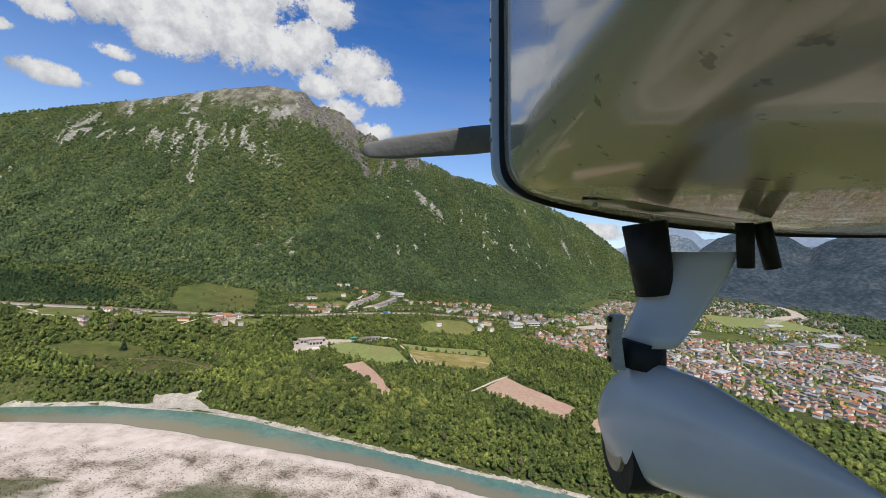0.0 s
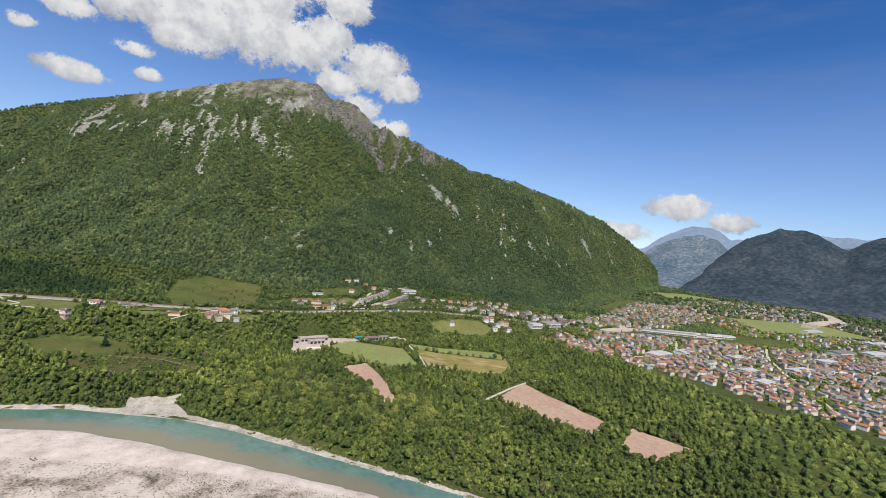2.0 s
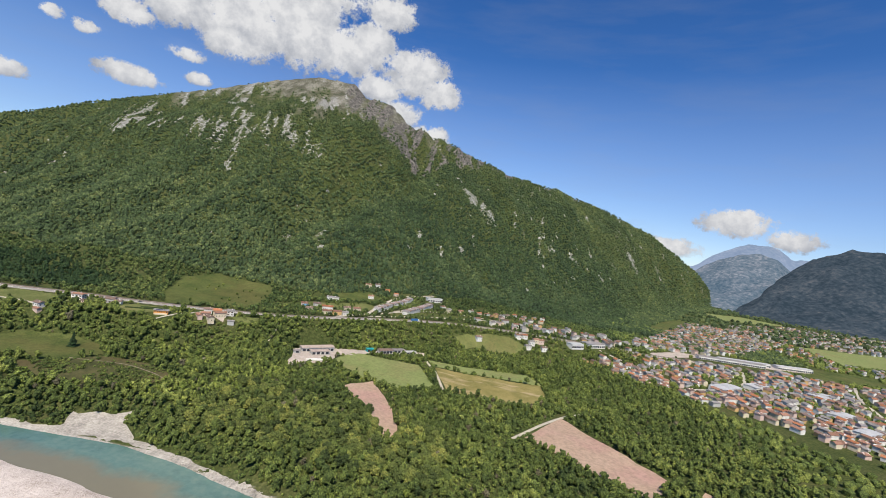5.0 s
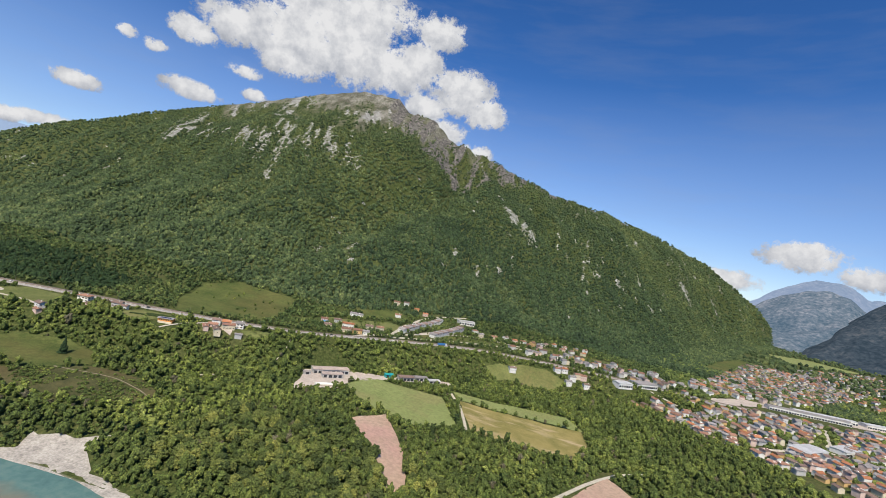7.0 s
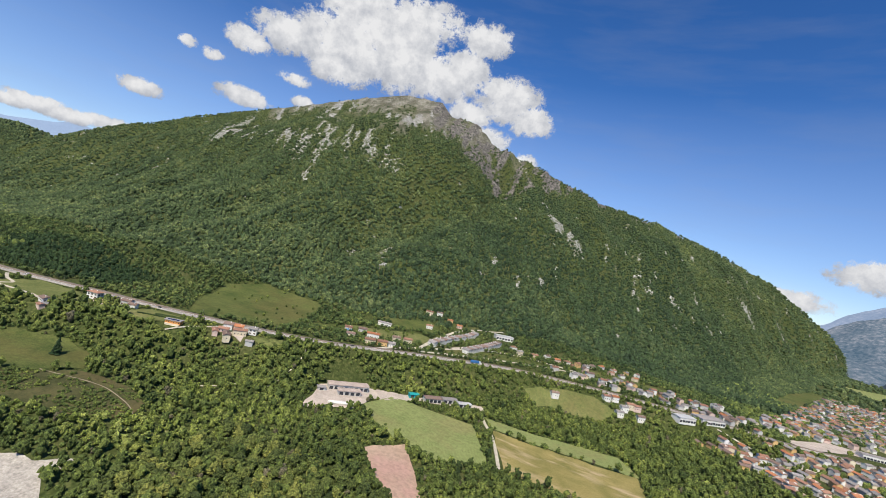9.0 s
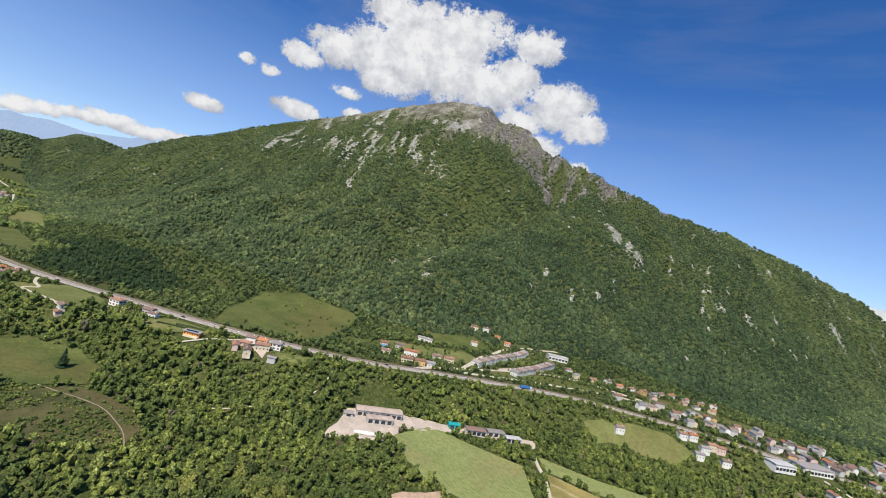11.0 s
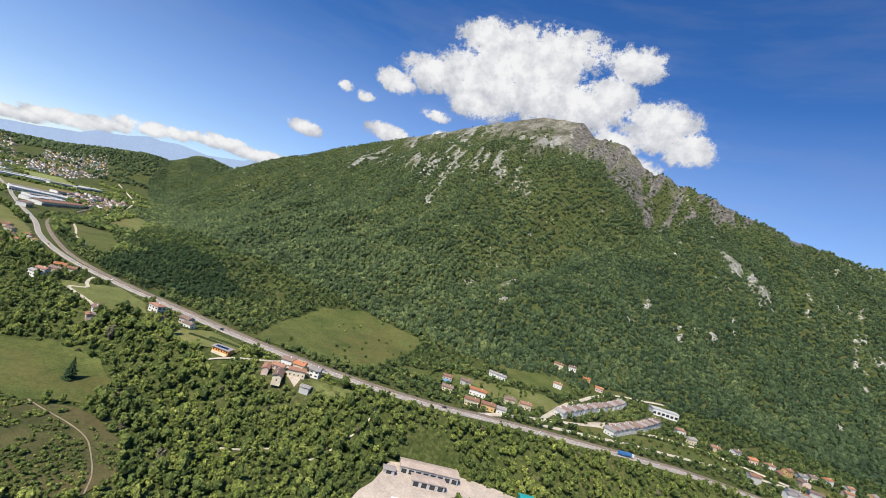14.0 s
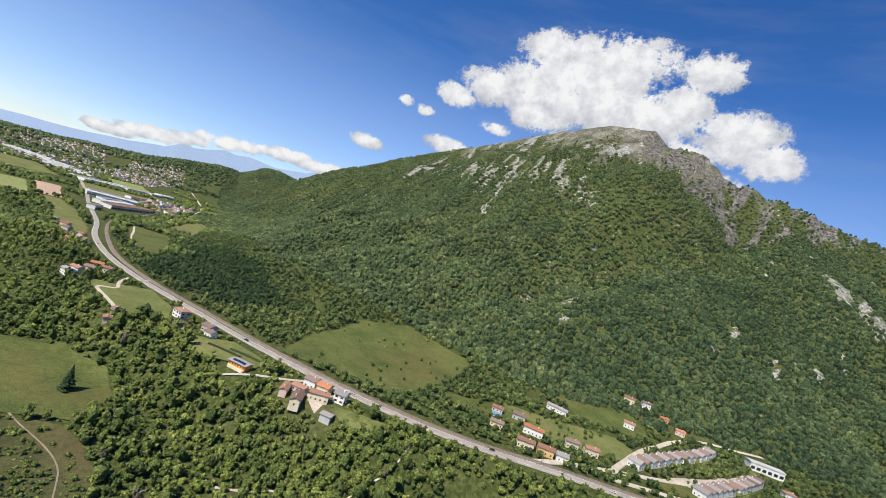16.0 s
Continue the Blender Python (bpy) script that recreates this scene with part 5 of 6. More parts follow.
def hedge(pts, high, wide):
    p = smooth_line(pts, 1.5)
    rng = np.random.default_rng(int(abs(pts[0][0])))
    g = np.gradient(p, axis=0)
    nrm = np.stack([-g[:, 1], g[:, 0]], 1) / np.hypot(g[:, 0], g[:, 1])[:, None]
    rings = []
    bm = bmesh.new()
    for (x, y), (a, b) in zip(p, nrm):
        z = float(height(x, y)) + 0.3
        rings.append([bm.verts.new((x + a * s * wide + rng.normal(0, 0.12), y + b * s * wide + rng.normal(0, 0.12), z + h * high + rng.normal(0, 0.1))) for s, h in ((-1, -0.2), (-0.9, 0.8), (-0.4, 1), (0.4, 1), (0.9, 0.8), (1, -0.2))])
    for a, b in zip(rings, rings[1:]):
        for k in range(5):
            bm.faces.new((a[k], b[k], b[k + 1], a[k + 1]))
    bmesh.ops.recalc_face_normals(bm, faces=bm.faces[:])
    tagged(part("hedge", bm, HEDGE, None), "dark clipped hedge bordering a lawn", "hedge", "garden hedges")


hedge([(-408, 668), (-396, 676), (-378, 684)], 1.8, 0.9)
hedge([(-418, 655), (-404, 664), (-392, 670)], 1.6, 0.8)
hedge([(-306, 722), (-290, 732), (-276, 742)], 2.6, 1.4)
hedge([(-442, 648), (-428, 660)], 1.6, 0.8)

# ---- trees ----
KIND_RNG = np.random.default_rng(3)
DOMES = [dome(KIND_RNG) for _ in range(6)]
CROWNS = [leafy(KIND_RNG, 7) for _ in range(8)]
SMALL = [leafy(KIND_RNG, 5) for _ in range(6)]
FULL = [leafy(KIND_RNG, 52) for _ in range(5)]
DRYBUSH = leaf_mat("dry_scrub", (0.03, 0.035, 0.015), (0.07, 0.07, 0.035), (0.13, 0.11, 0.06))
SPECK = [(v[:], f[::2]) for v, f in DOMES[:3]]
SPRUCES = [spruce(KIND_RNG) for _ in range(3)]


def on_hill(X, Y):
    Z = height(X, Y)
    thin = hash2(np.floor(X * 3), np.floor(Y * 3), 4)
    return clear(X, Y) & (Y < ridge(X)[0] + 25) & (rock_mask(X, Y) < 0.3 + 0.6 * thin) & (alpine_mask(X, Y, Z) < thin * 0.9) & (cliff_mask(X, Y) < 0.3 + 0.9 * thin) & (Y > along(ROAD, X) + 8)


PINES = [(-660, 655), (-740, 695), (-890, 790), (-860, 845), (-720, 830), (-620, 800), (-570, 790), (-526, 735), (-532, 703), (-600, 690)]
NEAR_HILL = lambda X, Y: (Y < along(ROAD, X) + 260)
X, Y = scatter(-1500, 420, 640, 1360, 7.0, lambda X, Y: on_hill(X, Y) & NEAR_HILL(X, Y) & ((X > -1100) | (Y > foot(X) - 40)) & ~inside(X, Y, PINES) & (fbm(X, Y, 30, 3, 41) > 0.27), 21)
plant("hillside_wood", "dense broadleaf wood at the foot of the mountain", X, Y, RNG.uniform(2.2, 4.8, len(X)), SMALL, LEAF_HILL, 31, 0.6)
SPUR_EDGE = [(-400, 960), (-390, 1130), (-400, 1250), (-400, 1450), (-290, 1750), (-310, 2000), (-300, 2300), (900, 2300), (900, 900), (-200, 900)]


def on_spur(X, Y):
    """The steep spur east of the gully carries darker, closer wood."""
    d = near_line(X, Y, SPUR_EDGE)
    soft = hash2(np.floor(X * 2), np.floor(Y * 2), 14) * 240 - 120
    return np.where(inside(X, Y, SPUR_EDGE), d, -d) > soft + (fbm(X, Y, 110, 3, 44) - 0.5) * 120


X, Y = scatter(-1700, 500, 900, 2230, 7.7, lambda X, Y: on_hill(X, Y) & ~NEAR_HILL(X, Y), 22)
S = RNG.uniform(2.6, 6.1, len(X)) * (1 - 0.35 * step(350, 650, height(X, Y)))
dark = on_spur(X, Y)
plant("mountain_wood", "broadleaf forest covering the steep mountain side", X[~dark], Y[~dark], S[~dark], DOMES, LEAF_FAR_HAZED, 32, 0.5, (0.8, 1.5))
plant("mountain_wood", "dark close forest on the mountain's spur", X[dark], Y[dark], S[dark], DOMES, LEAF_SPUR, 75, 0.5, (0.8, 1.5))
X, Y = scatter(-80, 800, 1300, 2860, 8.5, lambda X, Y: on_hill(X, Y) & ((X >= 497) | (Y > 2225)), 65)
plant("mountain_wood", "forest on the mountain's falling ridge", X, Y, RNG.uniform(3.4, 6.2, len(X)), DOMES, LEAF_FAR_HAZED, 66, 0.5)
X, Y = scatter(-3900, -1700, 1000, 2100, 12, lambda X, Y: on_hill(X, Y) & (Y > foot(X) - 25), 23)
plant("mountain_wood", "far broadleaf forest on the mountain's low shoulder", X, Y, RNG.uniform(3.6, 6.6, len(X)), DOMES, LEAF_FAR_HAZED, 33, 0.5)
X, Y = scatter(800, 1750, 1500, 3900, 13, lambda X, Y: on_hill(X, Y) & (Y > foot(X) - 60), 24)
plant("mountain_wood", "dark forest on the mountain's far end", X, Y, RNG.uniform(5, 9, len(X)), DOMES, LEAF_FAR_HAZED, 34, 0.5)
X, Y = scatter(-900, -440, 640, 850, 6.8, lambda X, Y: clear(X, Y) & inside(X, Y, PINES) & (Y > along(ROAD, X) + 20), 25)
plant("pine_wood", "dark conifer stand above the road", X, Y, RNG.uniform(2.6, 5.0, len(X)), SMALL + SPRUCES[:1], NEEDLE, 35, 0.3)

# wood on the slope and flat between road and river
SINGLE = [(-215, 480), (-215, 660), (0, 660), (0, 480)]


def low_wood(X, Y):
    open_ground = (fbm(X, Y, 40, 4, 43) > 0.7) & (X < -330) & (Y < 560)
    return clear(X, Y) & (Y < along(ROAD, X) - 6) & (Y > along(BANK, X) + 5) & ~open_ground & ~inside(X, Y, SPIT)


X, Y = scatter(-800, 330, 330, 1120, 5.7, lambda X, Y: low_wood(X, Y), 26)
pick = inside(X, Y, SINGLE) & (hash2(np.floor(X * 5), np.floor(Y * 5), 9) < 0.42)
ONE_X, ONE_Y = X[pick][:300], Y[pick][:300]
rest = np.ones(len(X), bool)
rest[np.where(pick)[0][:300]] = False
X, Y = X[rest], Y[rest]
bush = fbm(X, Y, 70, 3, 47)
S = np.minimum(2.1 + RNG.gamma(1.7, 0.85, len(X)), 5.6) * np.where((bush > 0.56) & (X < -240), 0.7, 1.0)
drop_off = Y - along(ROAD, X)
S = S * np.where((drop_off > -85) & (drop_off < -24) & (X < -80), 1.22, 1.0)
S = np.minimum(S, np.maximum((near_line(X, Y, ROAD) - 6.0) * 0.45, 1.6))
POPLARS = [(-440, 470), (-349, 497), (-272, 527), (-236, 550), (-224, 590), (-218, 635)]
belt = np.minimum(near_line(X, Y, POPLARS), near_line(X, Y, [(-352, 612), (-314, 630), (-280, 618)]) + 2) + (fbm(X, Y, 22, 3, 46) - 0.5) * 34
luck = hash2(np.floor(X * 5), np.floor(Y * 5), 17)
species = np.where((belt < 22) & (luck < 1.1 - belt * 0.025) | (luck < 0.03), 1, np.where(luck > 0.972, 2, 0))
for q, mat, label in ((0, LEAF, "dense mixed riverside wood in fresh green leaf"), (1, LEAF_POPLAR, "bright yellow-green young poplars in the riverside wood"),
                      (2, LEAF_BARE, "grey-brown late-leafing crowns in the riverside wood")):
    k = species == q
    plant("riverside_wood", label, X[k], Y[k], S[k] * (1, 0.8, 0.8)[q], CROWNS, mat, 36 + 50 * q, 0.5, (0.8, 1.45))
X, Y = scatter(-400, -250, 480, 600, 2.7, lambda X, Y: inside(X, Y, FIELDS["heath"][0]) & (fbm(X, Y, 16, 3, 48) > 0.45) & (near_line(X, Y, TRACKS["heath_path"]) > 2.2), 88)
plant("heath_bushes", "low dark bushes scattered over the heath", X, Y, RNG.uniform(0.8, 2.4, len(X)), SMALL, LEAF, 89, 0.2, (0.6, 1.0))
X, Y = scatter(-1350, -800, 300, 660, 8, lambda X, Y: clear(X, Y) & (Y < along(ROAD, X) - 8) & (Y > along(BANK, X) + 6) & (fbm(X, Y, 60, 3, 57) > 0.34), 61)
plant("bend_wood", "broadleaf wood beside the road bend", X, Y, RNG.uniform(3.2, 6.2, len(X)), SMALL, LEAF, 62, 0.4)
X, Y = scatter(-600, 200, 430, 1000, 5.8, lambda X, Y: clear(X, Y, 0) & ~inside(X, Y, SPIT) & (Y < along(ROAD, X) - 8) & (Y > along(BANK, X) + 4), 63)
plant("undergrowth", "low bushes and saplings under the trees", X, Y, RNG.uniform(1.0, 2.4, len(X)), DOMES, LEAF, 64, 0.3)
X, Y = scatter(330, 1500, 330, 1800, 11.5, lambda X, Y: clear(X, Y, 1) & (Y > along(BANK, X) + 9) & (Y < foot(X) + 40) & (fbm(X, Y, 90, 4, 49) > np.where(Y < 640 - 0.1 * X, 0.2, 0.4)), 27)
plant("town_trees", "garden and street trees between town houses", X, Y, RNG.uniform(3, 5.5, len(X)), DOMES, LEAF, 37, 0.3)
X, Y = scatter(700, 3200, 1500, 3900, 27, lambda X, Y: clear(X, Y, 1) & (Y < foot(X) + 40) & ((Y > 1800) | (X > 1500)) & (fbm(X, Y, 130, 4, 59) > np.where(X > 2050, 0.3, 0.42)), 67)
plant("valley_end_trees", "groves and hedges over the side valley", X, Y, RNG.uniform(5, 10, len(X)), DOMES, LEAF_FAR_HAZED, 68, 0.3)
X, Y = scatter(-4700, -2700, 300, 3100, 25, lambda X, Y: clear(X, Y, 1) & ((Y < foot(X) - 20) | (Y > ridge(X)[0])) & ((fbm(X, Y, 140, 4, 81) > 0.52) | (height(X, Y) > 120)), 82)
plant("far_hill_wood", "hazy wood over the hills that close the plain", X, Y, RNG.uniform(7, 12, len(X)), DOMES, LEAF_FAR_HAZED, 83, 0.5)
X, Y = scatter(-3000, -800, 250, 1300, 12, lambda X, Y: clear(X, Y, 1) & (Y > along(BANK, X) + 9) & (Y < foot(X) + 40) & (fbm(X, Y, 110, 4, 53) > np.where(X > -1100, 0.36, 0.54)), 28)
plant("plain_trees", "groves and hedges over the far plain", X, Y, RNG.uniform(3.5, 7, len(X)), DOMES, LEAF, 38, 0.3)
X, Y = scatter(-520, 120, 230, 400, 2.0, lambda X, Y: (Y < along(NEAR_BANK, X) - np.interp(X, [-300, -200, -110, 0], [46, 24, 11, 8])) & (fbm(X, Y, 38, 4, 13) > 0.72 - 0.5 * hash2(np.floor(X * 7), np.floor(Y * 7), 2) ** 1.5), 29)
plant("gravel_scrub", "low scrub on the gravel bar", X, Y, RNG.uniform(0.2, 0.62, len(X)), SPECK, DRYBUSH, 39, 0.2)
X, Y = scatter(-500, -330, 740, 950, 13, lambda X, Y: inside(X, Y, FIELDS["hillside_meadow"][0]) & (hash2(np.floor(X), np.floor(Y), 3) < np.where(X > -400, 0.3, 0.1)), 30)
plant("meadow_bushes", "round bushes scattered over the meadow", X, Y, RNG.uniform(1.8, 3.2, len(X)), CROWNS, LEAF, 40, 0.2)

spots = np.array([h[:2] for h in HOUSE_SPOTS])
X, Y = scatter(-310, 160, 820, 1240, 8.0, lambda X, Y: (near_line(X, Y, ROAD) > 11) & (near_line(X, Y, RAIL) > 7) & (Y > along(ROAD, X)) & (Y < foot(X) + 10) & (hash2(np.floor(X), np.floor(Y), 6) < 0.3), 73)
far = np.array([np.min(np.hypot(spots[:, 0] - x, spots[:, 1] - y)) for x, y in zip(X, Y)])
X, Y = X[far > 9], Y[far > 9]
plant("garden_trees", "garden trees and bushes between hamlet houses", X, Y, RNG.uniform(1.6, 3.6, len(X)), CROWNS, LEAF, 74, 0.2)


X, Y = scatter(-350, -255, 655, 750, 4.6, lambda X, Y: (Y < along(ROAD, X) - 10) & ~inside(X, Y, FIELDS["court_yard"][0]) & ~inside(X, Y, FIELDS["cluster_lawn"][0]) & (Y < 0.62 * X + 892), 76)
far = np.array([np.min(np.hypot(spots[:, 0] - x, spots[:, 1] - y)) for x, y in zip(X, Y)])
X, Y = X[far > 8.5], Y[far > 8.5]
plant("garden_trees", "trees crowding up to the farm houses", X, Y, RNG.uniform(1.8, 3.8, len(X)), CROWNS, LEAF, 77, 0.2)


def crown_mesh(v, f, mat):
    me = bpy.data.meshes.new("crown")
    me.from_pydata(v.tolist(), [], f.tolist())
    me.materials.append(mat)
    return me


def trunk_mesh():
    """Tapered trunk with three limbs."""
    bm = bmesh.new()
    bmesh.ops.create_cone(bm, segments=7, radius1=0.07, radius2=0.035, depth=1.0, matrix=pose(0, 0, 0.5))
    for k in range(3):
        bmesh.ops.create_cone(bm, segments=5, radius1=0.03, radius2=0.012, depth=0.7, matrix=pose(0, 0, 0.75, 0, 0, 120 * k) @ pose(0.22, 0, 0.2, 0, 42, 0))
    me = bpy.data.meshes.new("trunk")
    bm.to_mesh(me)
    bm.free()
    me.materials.append(BARK)
    return me


TRUNK = trunk_mesh()
FULL_ME = [crown_mesh(v, f, LEAF_ONE) for v, f in FULL]
for k, (x, y) in enumerate(zip(ONE_X, ONE_Y)):
    s = 3.2 + 2.0 * float(RNG.random())
    t = tagged(new("tree"), "broadleaf tree with a dense green crown in the riverside wood", "tree", "trees of the riverside wood")
    share("trunk", TRUNK, t)
    share("crown", FULL_ME[k % 5], t)
    t.matrix_basis = pose(float(x), float(y), float(height(x, y)) - 0.2, 0, 0, 47 * k % 360) @ Matrix.Diagonal((s, s, s * 1.2, 1))


def lone_spruce(x, y, s):
    v, f = spruce(np.random.default_rng(8), 12, 14)
    t = tagged(new("spruce"), "tall dark spruce standing alone on a meadow", "tree")
    share("trunk", TRUNK, t)
    share("crown", crown_mesh(v * (1.15, 1.15, 0.92), f, NEEDLE), t)
    t.matrix_basis = pose(x, y, float(height(x, y)), 0, 0, 20) @ Matrix.Diagonal((s, s, s, 1))


lone_spruce(-397, 572, 6.2)

# boulders along the far bank
X = np.arange(-190, 300, 1.1)
Y = along(BANK, X) + np.random.default_rng(70).uniform(-3.5, 2.5, len(X))
STONES = [(v * (1, 1, 0.7), f) for v, f in (dome(KIND_RNG) for _ in range(4))]
tagged(plant("bank_boulders", "pale boulders lining the river bank", X, Y, np.random.default_rng(71).uniform(0.4, 1.3, len(X)), STONES, RIVER_STONE, 72, 0.1), "", "boulders")

# ---- the light aircraft, where it flies as the shot begins ----
CREAM = Mat("glossy_cream_paint", 0.2, 0, 0.6)
CREAM.color(CREAM.mix(0.5, CREAM.ramp(CREAM.noise(1.3, 5), [(0.35, (0.25, 0.23, 0.165)), (0.65, (0.34, 0.31, 0.23))]), CREAM.ramp(CREAM.noise(16, 3, 0.6), [(0.3, (0.03, 0.028, 0.02)), (0.345, (0.31, 0.29, 0.21))])))
CREAM.b.inputs["Coat Weight"].default_value = 0.5
CREAM = CREAM.m
PALE = plain("grey_white_fairing_paint", (0.55, 0.55, 0.55), 0.16, 0, 3, 0.08, 0.03, 0.5)
RUBBER = plain("black_rubber", (0.018, 0.018, 0.018), 0.7, 0, 8, 0.3)
BLACK = plain("sooty_black_metal", (0.02, 0.02, 0.021), 0.55, 0.3, 8, 0.4)
BOLT = plain("dull_steel", (0.3, 0.3, 0.29), 0.4, 0.9, 20, 0.2)
BLADE = plain("grey_propeller_paint", (0.16, 0.16, 0.165), 0.5, 0, 6, 0.15)
LENS = 784 / math.tan(radians(89.7 / 2))


def spot(u, v, far):
    """A place in the aircraft's own axes: across, up, ahead of its mounting point."""
    return Vector(((u - 784) / LENS * far, (441 - v) / LENS * far, -far))


def loft(rings, close=True):
    bm = bmesh.new()
    rows = [[bm.verts.new(p) for p in r] for r in rings]
    n = len(rings[0])
    for a, b in zip(rows, rows[1:]):
        for k in range(n if close else n - 1):
            bm.faces.new((a[k], a[(k + 1) % n], b[(k + 1) % n], b[k]))
    if close:
        bm.faces.new(rows[0][::-1])
        bm.faces.new(rows[-1])
    bmesh.ops.recalc_face_normals(bm, faces=bm.faces[:])
    return bm


def tube(a, b, r1, r2, sides=16, flat=1.0):
    a, b = Vector(a), Vector(b)
    turn = (b - a).to_track_quat("Z", "Y").to_matrix()
    return loft([[p + turn @ Vector((math.cos(t) * r, math.sin(t) * r * flat, 0)) for t in np.linspace(0, 2 * math.pi, sides, endpoint=False)]
                 for p, r in ((a, r1), (b, r2))])


def cowl_section(z, grow, drop=None):
    """A cowling cross-section: upright flank, tight lower corner, belly falling away gently to the keel. grow, drop: set outwards at the flank and below by this much."""
    drop = grow if drop is None else drop
    across = np.array([0.286, 0.288, 0.3, 0.335, 0.4, 0.5, 0.66, 0.9, 1.13, 1.4, 1.7, 2.2, 2.9])
    down = np.array([1.5, 0.46, 0.37, 0.31, 0.262, 0.226, 0.19, 0.148, 0.115, 0.088, 0.07, 0.064, 0.1])
    t, fine = np.linspace(0, 1, len(across)), np.linspace(0, 1, 49)
    x, y = np.interp(fine, t, across), np.interp(fine, t, down)
    for _ in range(2):
        x[1:-1], y[1:-1] = (x[:-2] + 2 * x[1:-1] + x[2:]) / 4, (y[:-2] + 2 * y[1:-1] + y[2:]) / 4
    side = 1 - np.clip((x - 0.3) / 0.3, 0, 1)
    return [Vector((float(p - grow * s), float(q - drop * (1 - 0.6 * s)), z)) for p, q, s in zip(x, y, side)] + [Vector((2.95, 1.5, z))]


def aircraft():
    base = tagged(new("aircraft"), "nose of a cream light aircraft with faired nose wheel", "aircraft")
    rings = [cowl_section(z, -inset) for z, inset in ((-2.17, 0.03), (-2.15, 0.012), (-2.1, 0.0), (-1.9, 0.0), (-1.2, -0.01), (-0.6, -0.02), (0.1, -0.03), (0.7, -0.03))]
    part("cowling", loft(rings), CREAM, base, "dirty glossy cream engine cowling", True)
    rings = [cowl_section(z, g, g - 0.05) for z, g in ((-2.42, -0.02), (-2.38, 0.02), (-2.3, 0.045), (-2.205, 0.045))]
    part("seam", loft([cowl_section(z, 0.012) for z in (-2.2, -2.18)]), RUBBER, base, "black rubber seam")
    bowl = part("nose_bowl", loft(rings), PALE, base, "pale nose bowl with a row of screws", True)
    for k in range(7):
        bm = bmesh.new()
        bmesh.ops.create_uvsphere(bm, u_segments=8, v_segments=5, radius=0.012)
        part("screw", bm, BOLT, bowl).matrix_basis = pose(0.243, 0.55 + 0.1 * k, -2.24)
    # seam and round access plate under the cowling
    bm = bmesh.new()
    c = Vector((0.93, 0.146, -1.83))
    ring = []
    for t in np.linspace(0, 2 * math.pi, 40, endpoint=False):
        ring.append([bm.verts.new(c + Vector((math.cos(t) * 0.36 * s, h - 0.05 * math.cos(t) * s, math.sin(t) * 0.17 * s))) for s, h in ((1.0, 0.004), (0.97, -0.006), (0.0, -0.012))])
    for a, b in zip(ring, ring[1:] + ring[:1]):
        for k in range(2):
            bm.faces.new((a[k], b[k], b[k + 1], a[k + 1])) if k == 0 else bm.faces.new((a[1], b[1], b[2]))
    plate = part("access_plate", bm, CREAM, base, "oval cream plate round the leg", True)
    for a in (15, 165, 270):
        bm = bmesh.new()
        bmesh.ops.create_uvsphere(bm, u_segments=8, v_segments=5, radius=0.011)
        part("screw", bm, BOLT, plate).matrix_basis = pose(0.93 + 0.33 * math.cos(radians(a)), 0.134 - 0.045 * math.cos(radians(a)), -1.83 + 0.15 * math.sin(radians(a)))
    # nose leg
    part("leg", tube(spot(1140, 395, 1.78), spot(1160, 520, 1.78), 0.085, 0.075, 20), BLACK, base, "black oleo leg", True)
    rings = []
    for s in np.linspace(0, 1, 9):
        a, b = spot(1180 - 78 * s ** 0.8, 446 + 165 * s, 1.8), spot(1300 - 108 * s ** 1.3, 446 + 162 * s, 1.66)
        mid, half = (a + b) / 2, (b - a) / 2
        rings.append([mid + half * math.cos(t) + Vector((0.25, 0, 1)).normalized() * 0.075 * math.sin(t) * (1 + 0.2 * s) for t in np.linspace(0, 2 * math.pi, 20, endpoint=False)])
    part("leg_fairing", loft(rings), PALE, base, "grey-white leg fairing with a fine crack", True)
    part("fork", tube(spot(1140, 605, 1.76), spot(1135, 650, 1.76), 0.08, 0.09, 16), RUBBER, base, "black fork under the leg", True)
    link = part("torque_link", loft([[spot(u, v, 1.74) + Vector((dx, 0, dz)) for dx, dz in ((-0.022, -0.02), (0.022, -0.02), (0.022, 0.03), (-0.022, 0.03))] for u, v in ((1092, 556), (1085, 600), (1092, 652))]),
                BOLT, base, "steel torque link with bolts")
    for v in (565, 588, 612, 636):
        part("bolt", tube(spot(1076, v, 1.74), spot(1092, v, 1.74), 0.012, 0.012, 8), BLACK, link)
    # wheel and its fairing
    nose, tail = spot(1092, 726, 1.9), spot(1620, 900, 0.98)
    rings = []
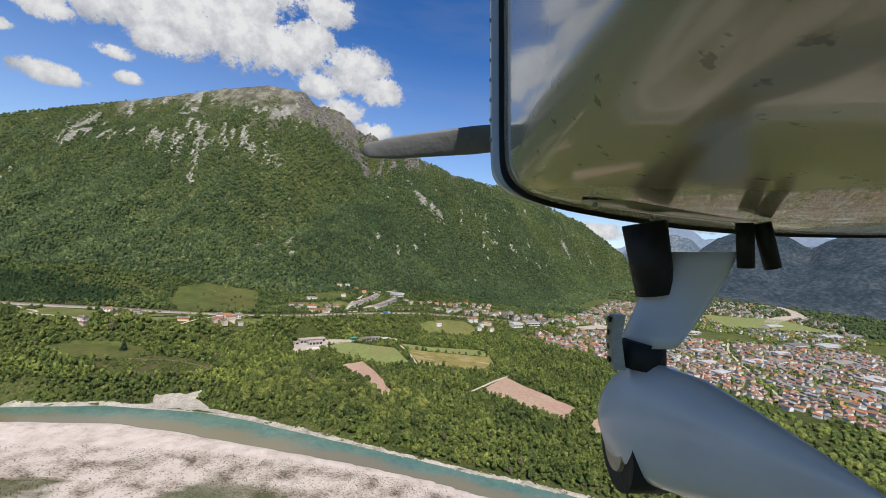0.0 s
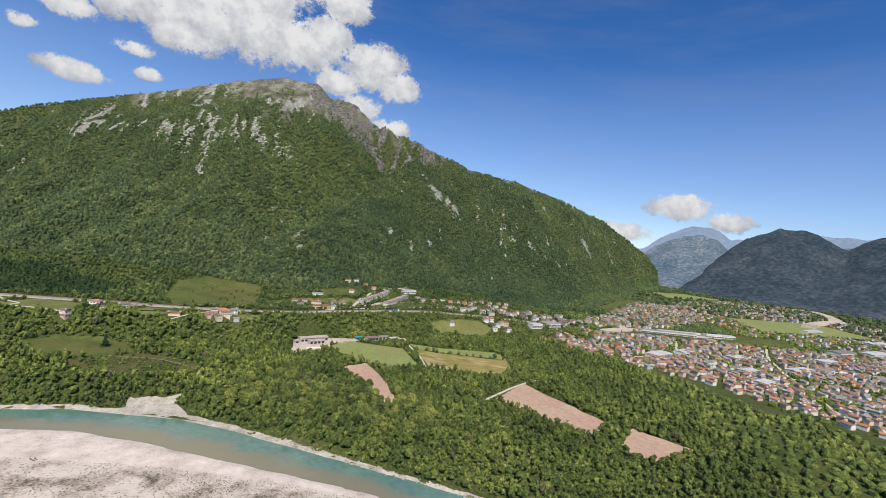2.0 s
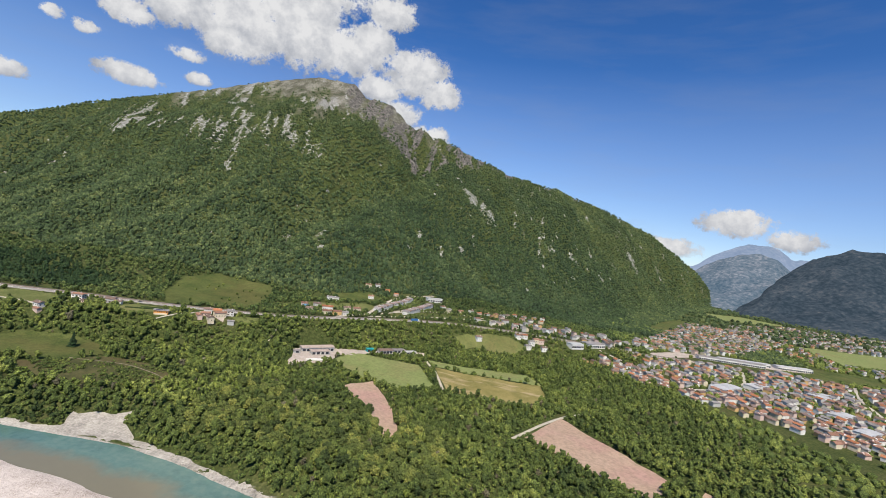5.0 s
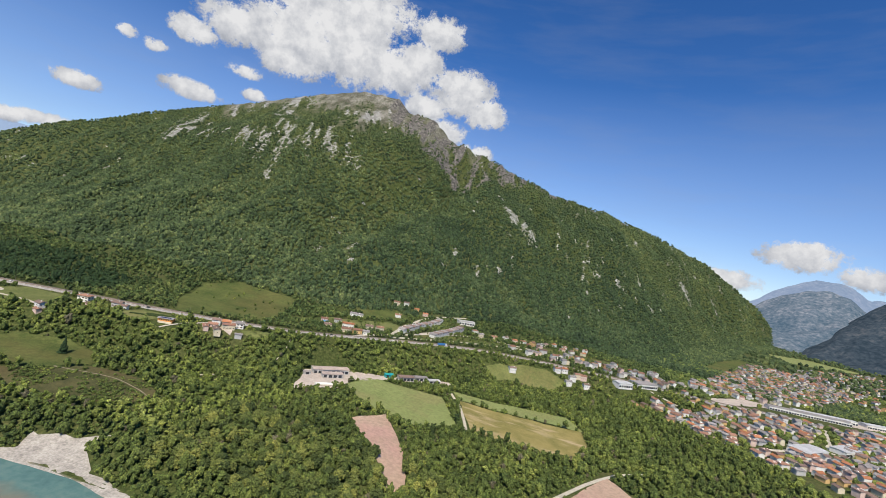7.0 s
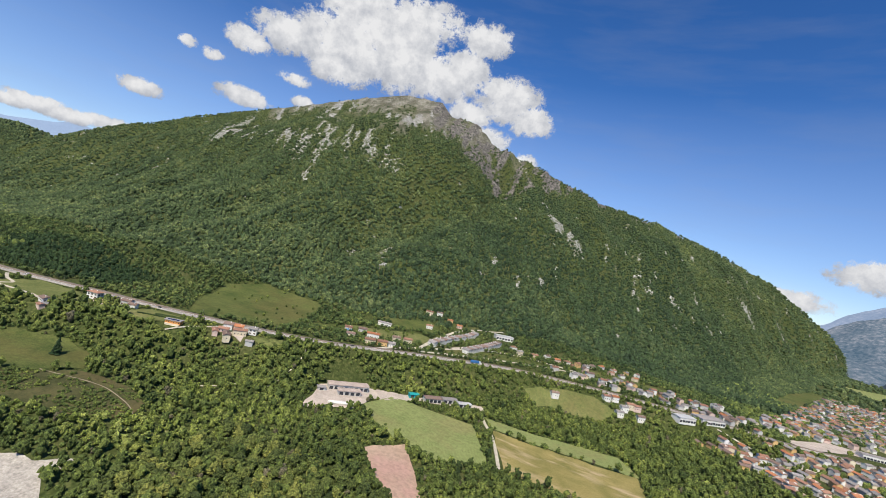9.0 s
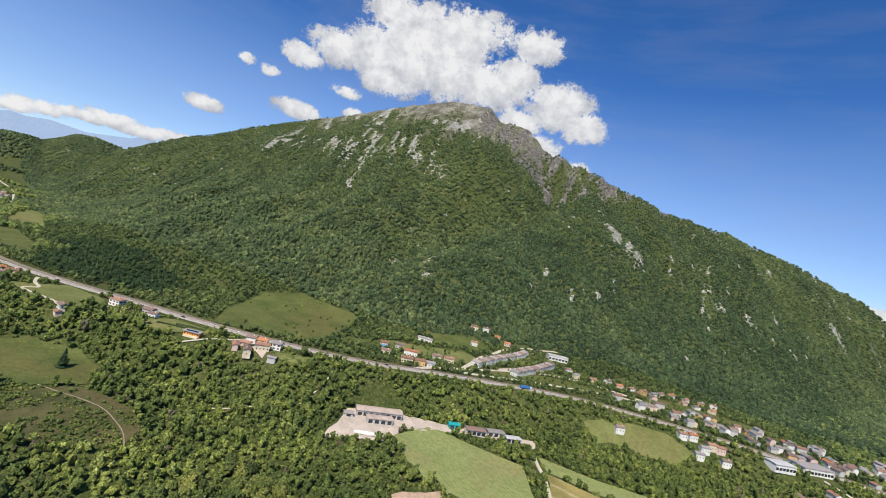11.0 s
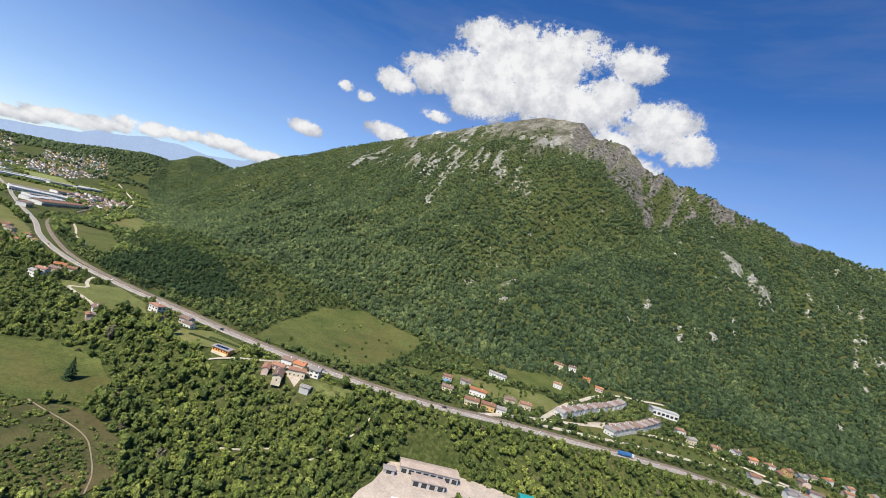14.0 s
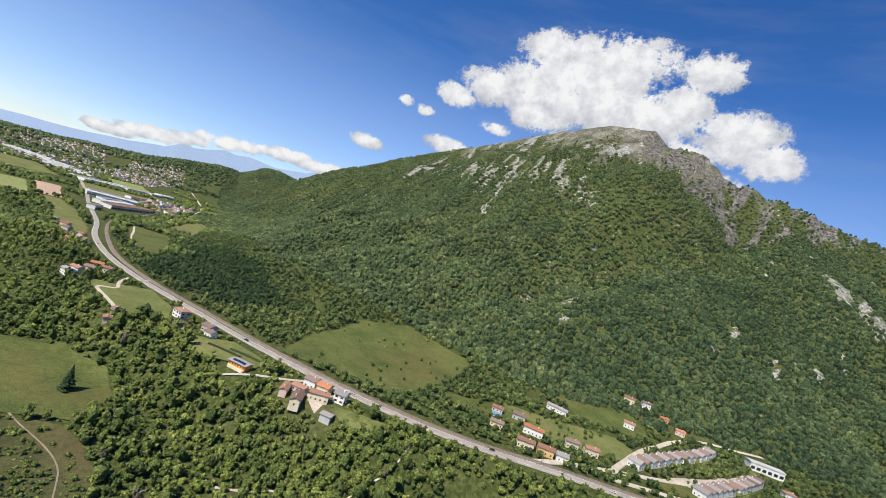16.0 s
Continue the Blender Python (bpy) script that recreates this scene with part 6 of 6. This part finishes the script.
    for s, r in ((0.0, 0.03), (0.015, 0.1), (0.05, 0.175), (0.12, 0.23), (0.24, 0.25), (0.4, 0.225), (0.6, 0.16), (0.8, 0.09), (0.94, 0.035), (1.0, 0.01)):
        m = nose.lerp(tail, s)
        rings.append([m + Vector((0.82, 0.1, 0.3)).normalized() * r * 0.62 * math.cos(t) + Vector((0.0, 1, 0)) * (r * 0.92 * math.sin(t) - 0.03 * s) for t in np.linspace(0, 2 * math.pi, 28, endpoint=False)])
    part("wheel_fairing", loft(rings), PALE, base, "glossy grey-white teardrop wheel fairing", True)
    wheel = part("wheel", tube(spot(1120, 790, 1.82) + Vector((-0.07, 0, 0)), spot(1120, 790, 1.82) + Vector((0.1, 0, 0)), 0.17, 0.17, 28), RUBBER, base, "black tyre below the fairing", True)
    part("rim", tube(spot(1120, 790, 1.82) + Vector((-0.085, 0, 0)), spot(1120, 790, 1.82) + Vector((-0.06, 0, 0)), 0.09, 0.1, 24), BOLT, wheel, "grey steel rim")
    # exhaust stubs
    for u, lean in ((1322, -2), (1352, 16)):
        part("exhaust_pipe", tube(spot(u - 4, 395, 1.6), spot(u + lean, 475, 1.6), 0.029, 0.028, 18), BLACK, base, "black exhaust pipe", True)
    # propeller: hub behind the nose bowl, two blades at rest
    hub = Vector((0.98, 0.7, -2.55))
    prop = part("propeller", tube(hub, hub + Vector((0, 0, -0.16)), 0.12, 0.07, 20), BLADE, base, "grey two-blade propeller", True)
    tip = spot(640, 268, 2.62)
    for sgn in (1, -1):
        way = (tip - hub) * sgn
        rings = []
        for s, w in ((0.05, 0.05), (0.25, 0.085), (0.55, 0.085), (0.85, 0.065), (0.97, 0.045), (1.0, 0.015)):
            m = hub + way * s
            twist = radians(52 - 36 * s)
            side = way.normalized().cross(Vector((0, 0, 1)))
            wide = side * math.cos(twist) + Vector((0, 0, 1)) * math.sin(twist)
            thin = wide.cross(way.normalized())
            rings.append([m + wide * w * math.cos(t) + thin * w * 0.16 * math.sin(t) for t in np.linspace(0, 2 * math.pi, 12, endpoint=False)])
        part("blade", loft(rings), BLADE, prop, "", True)
    base.matrix_basis = look(*PATH[0][1:])


aircraft()
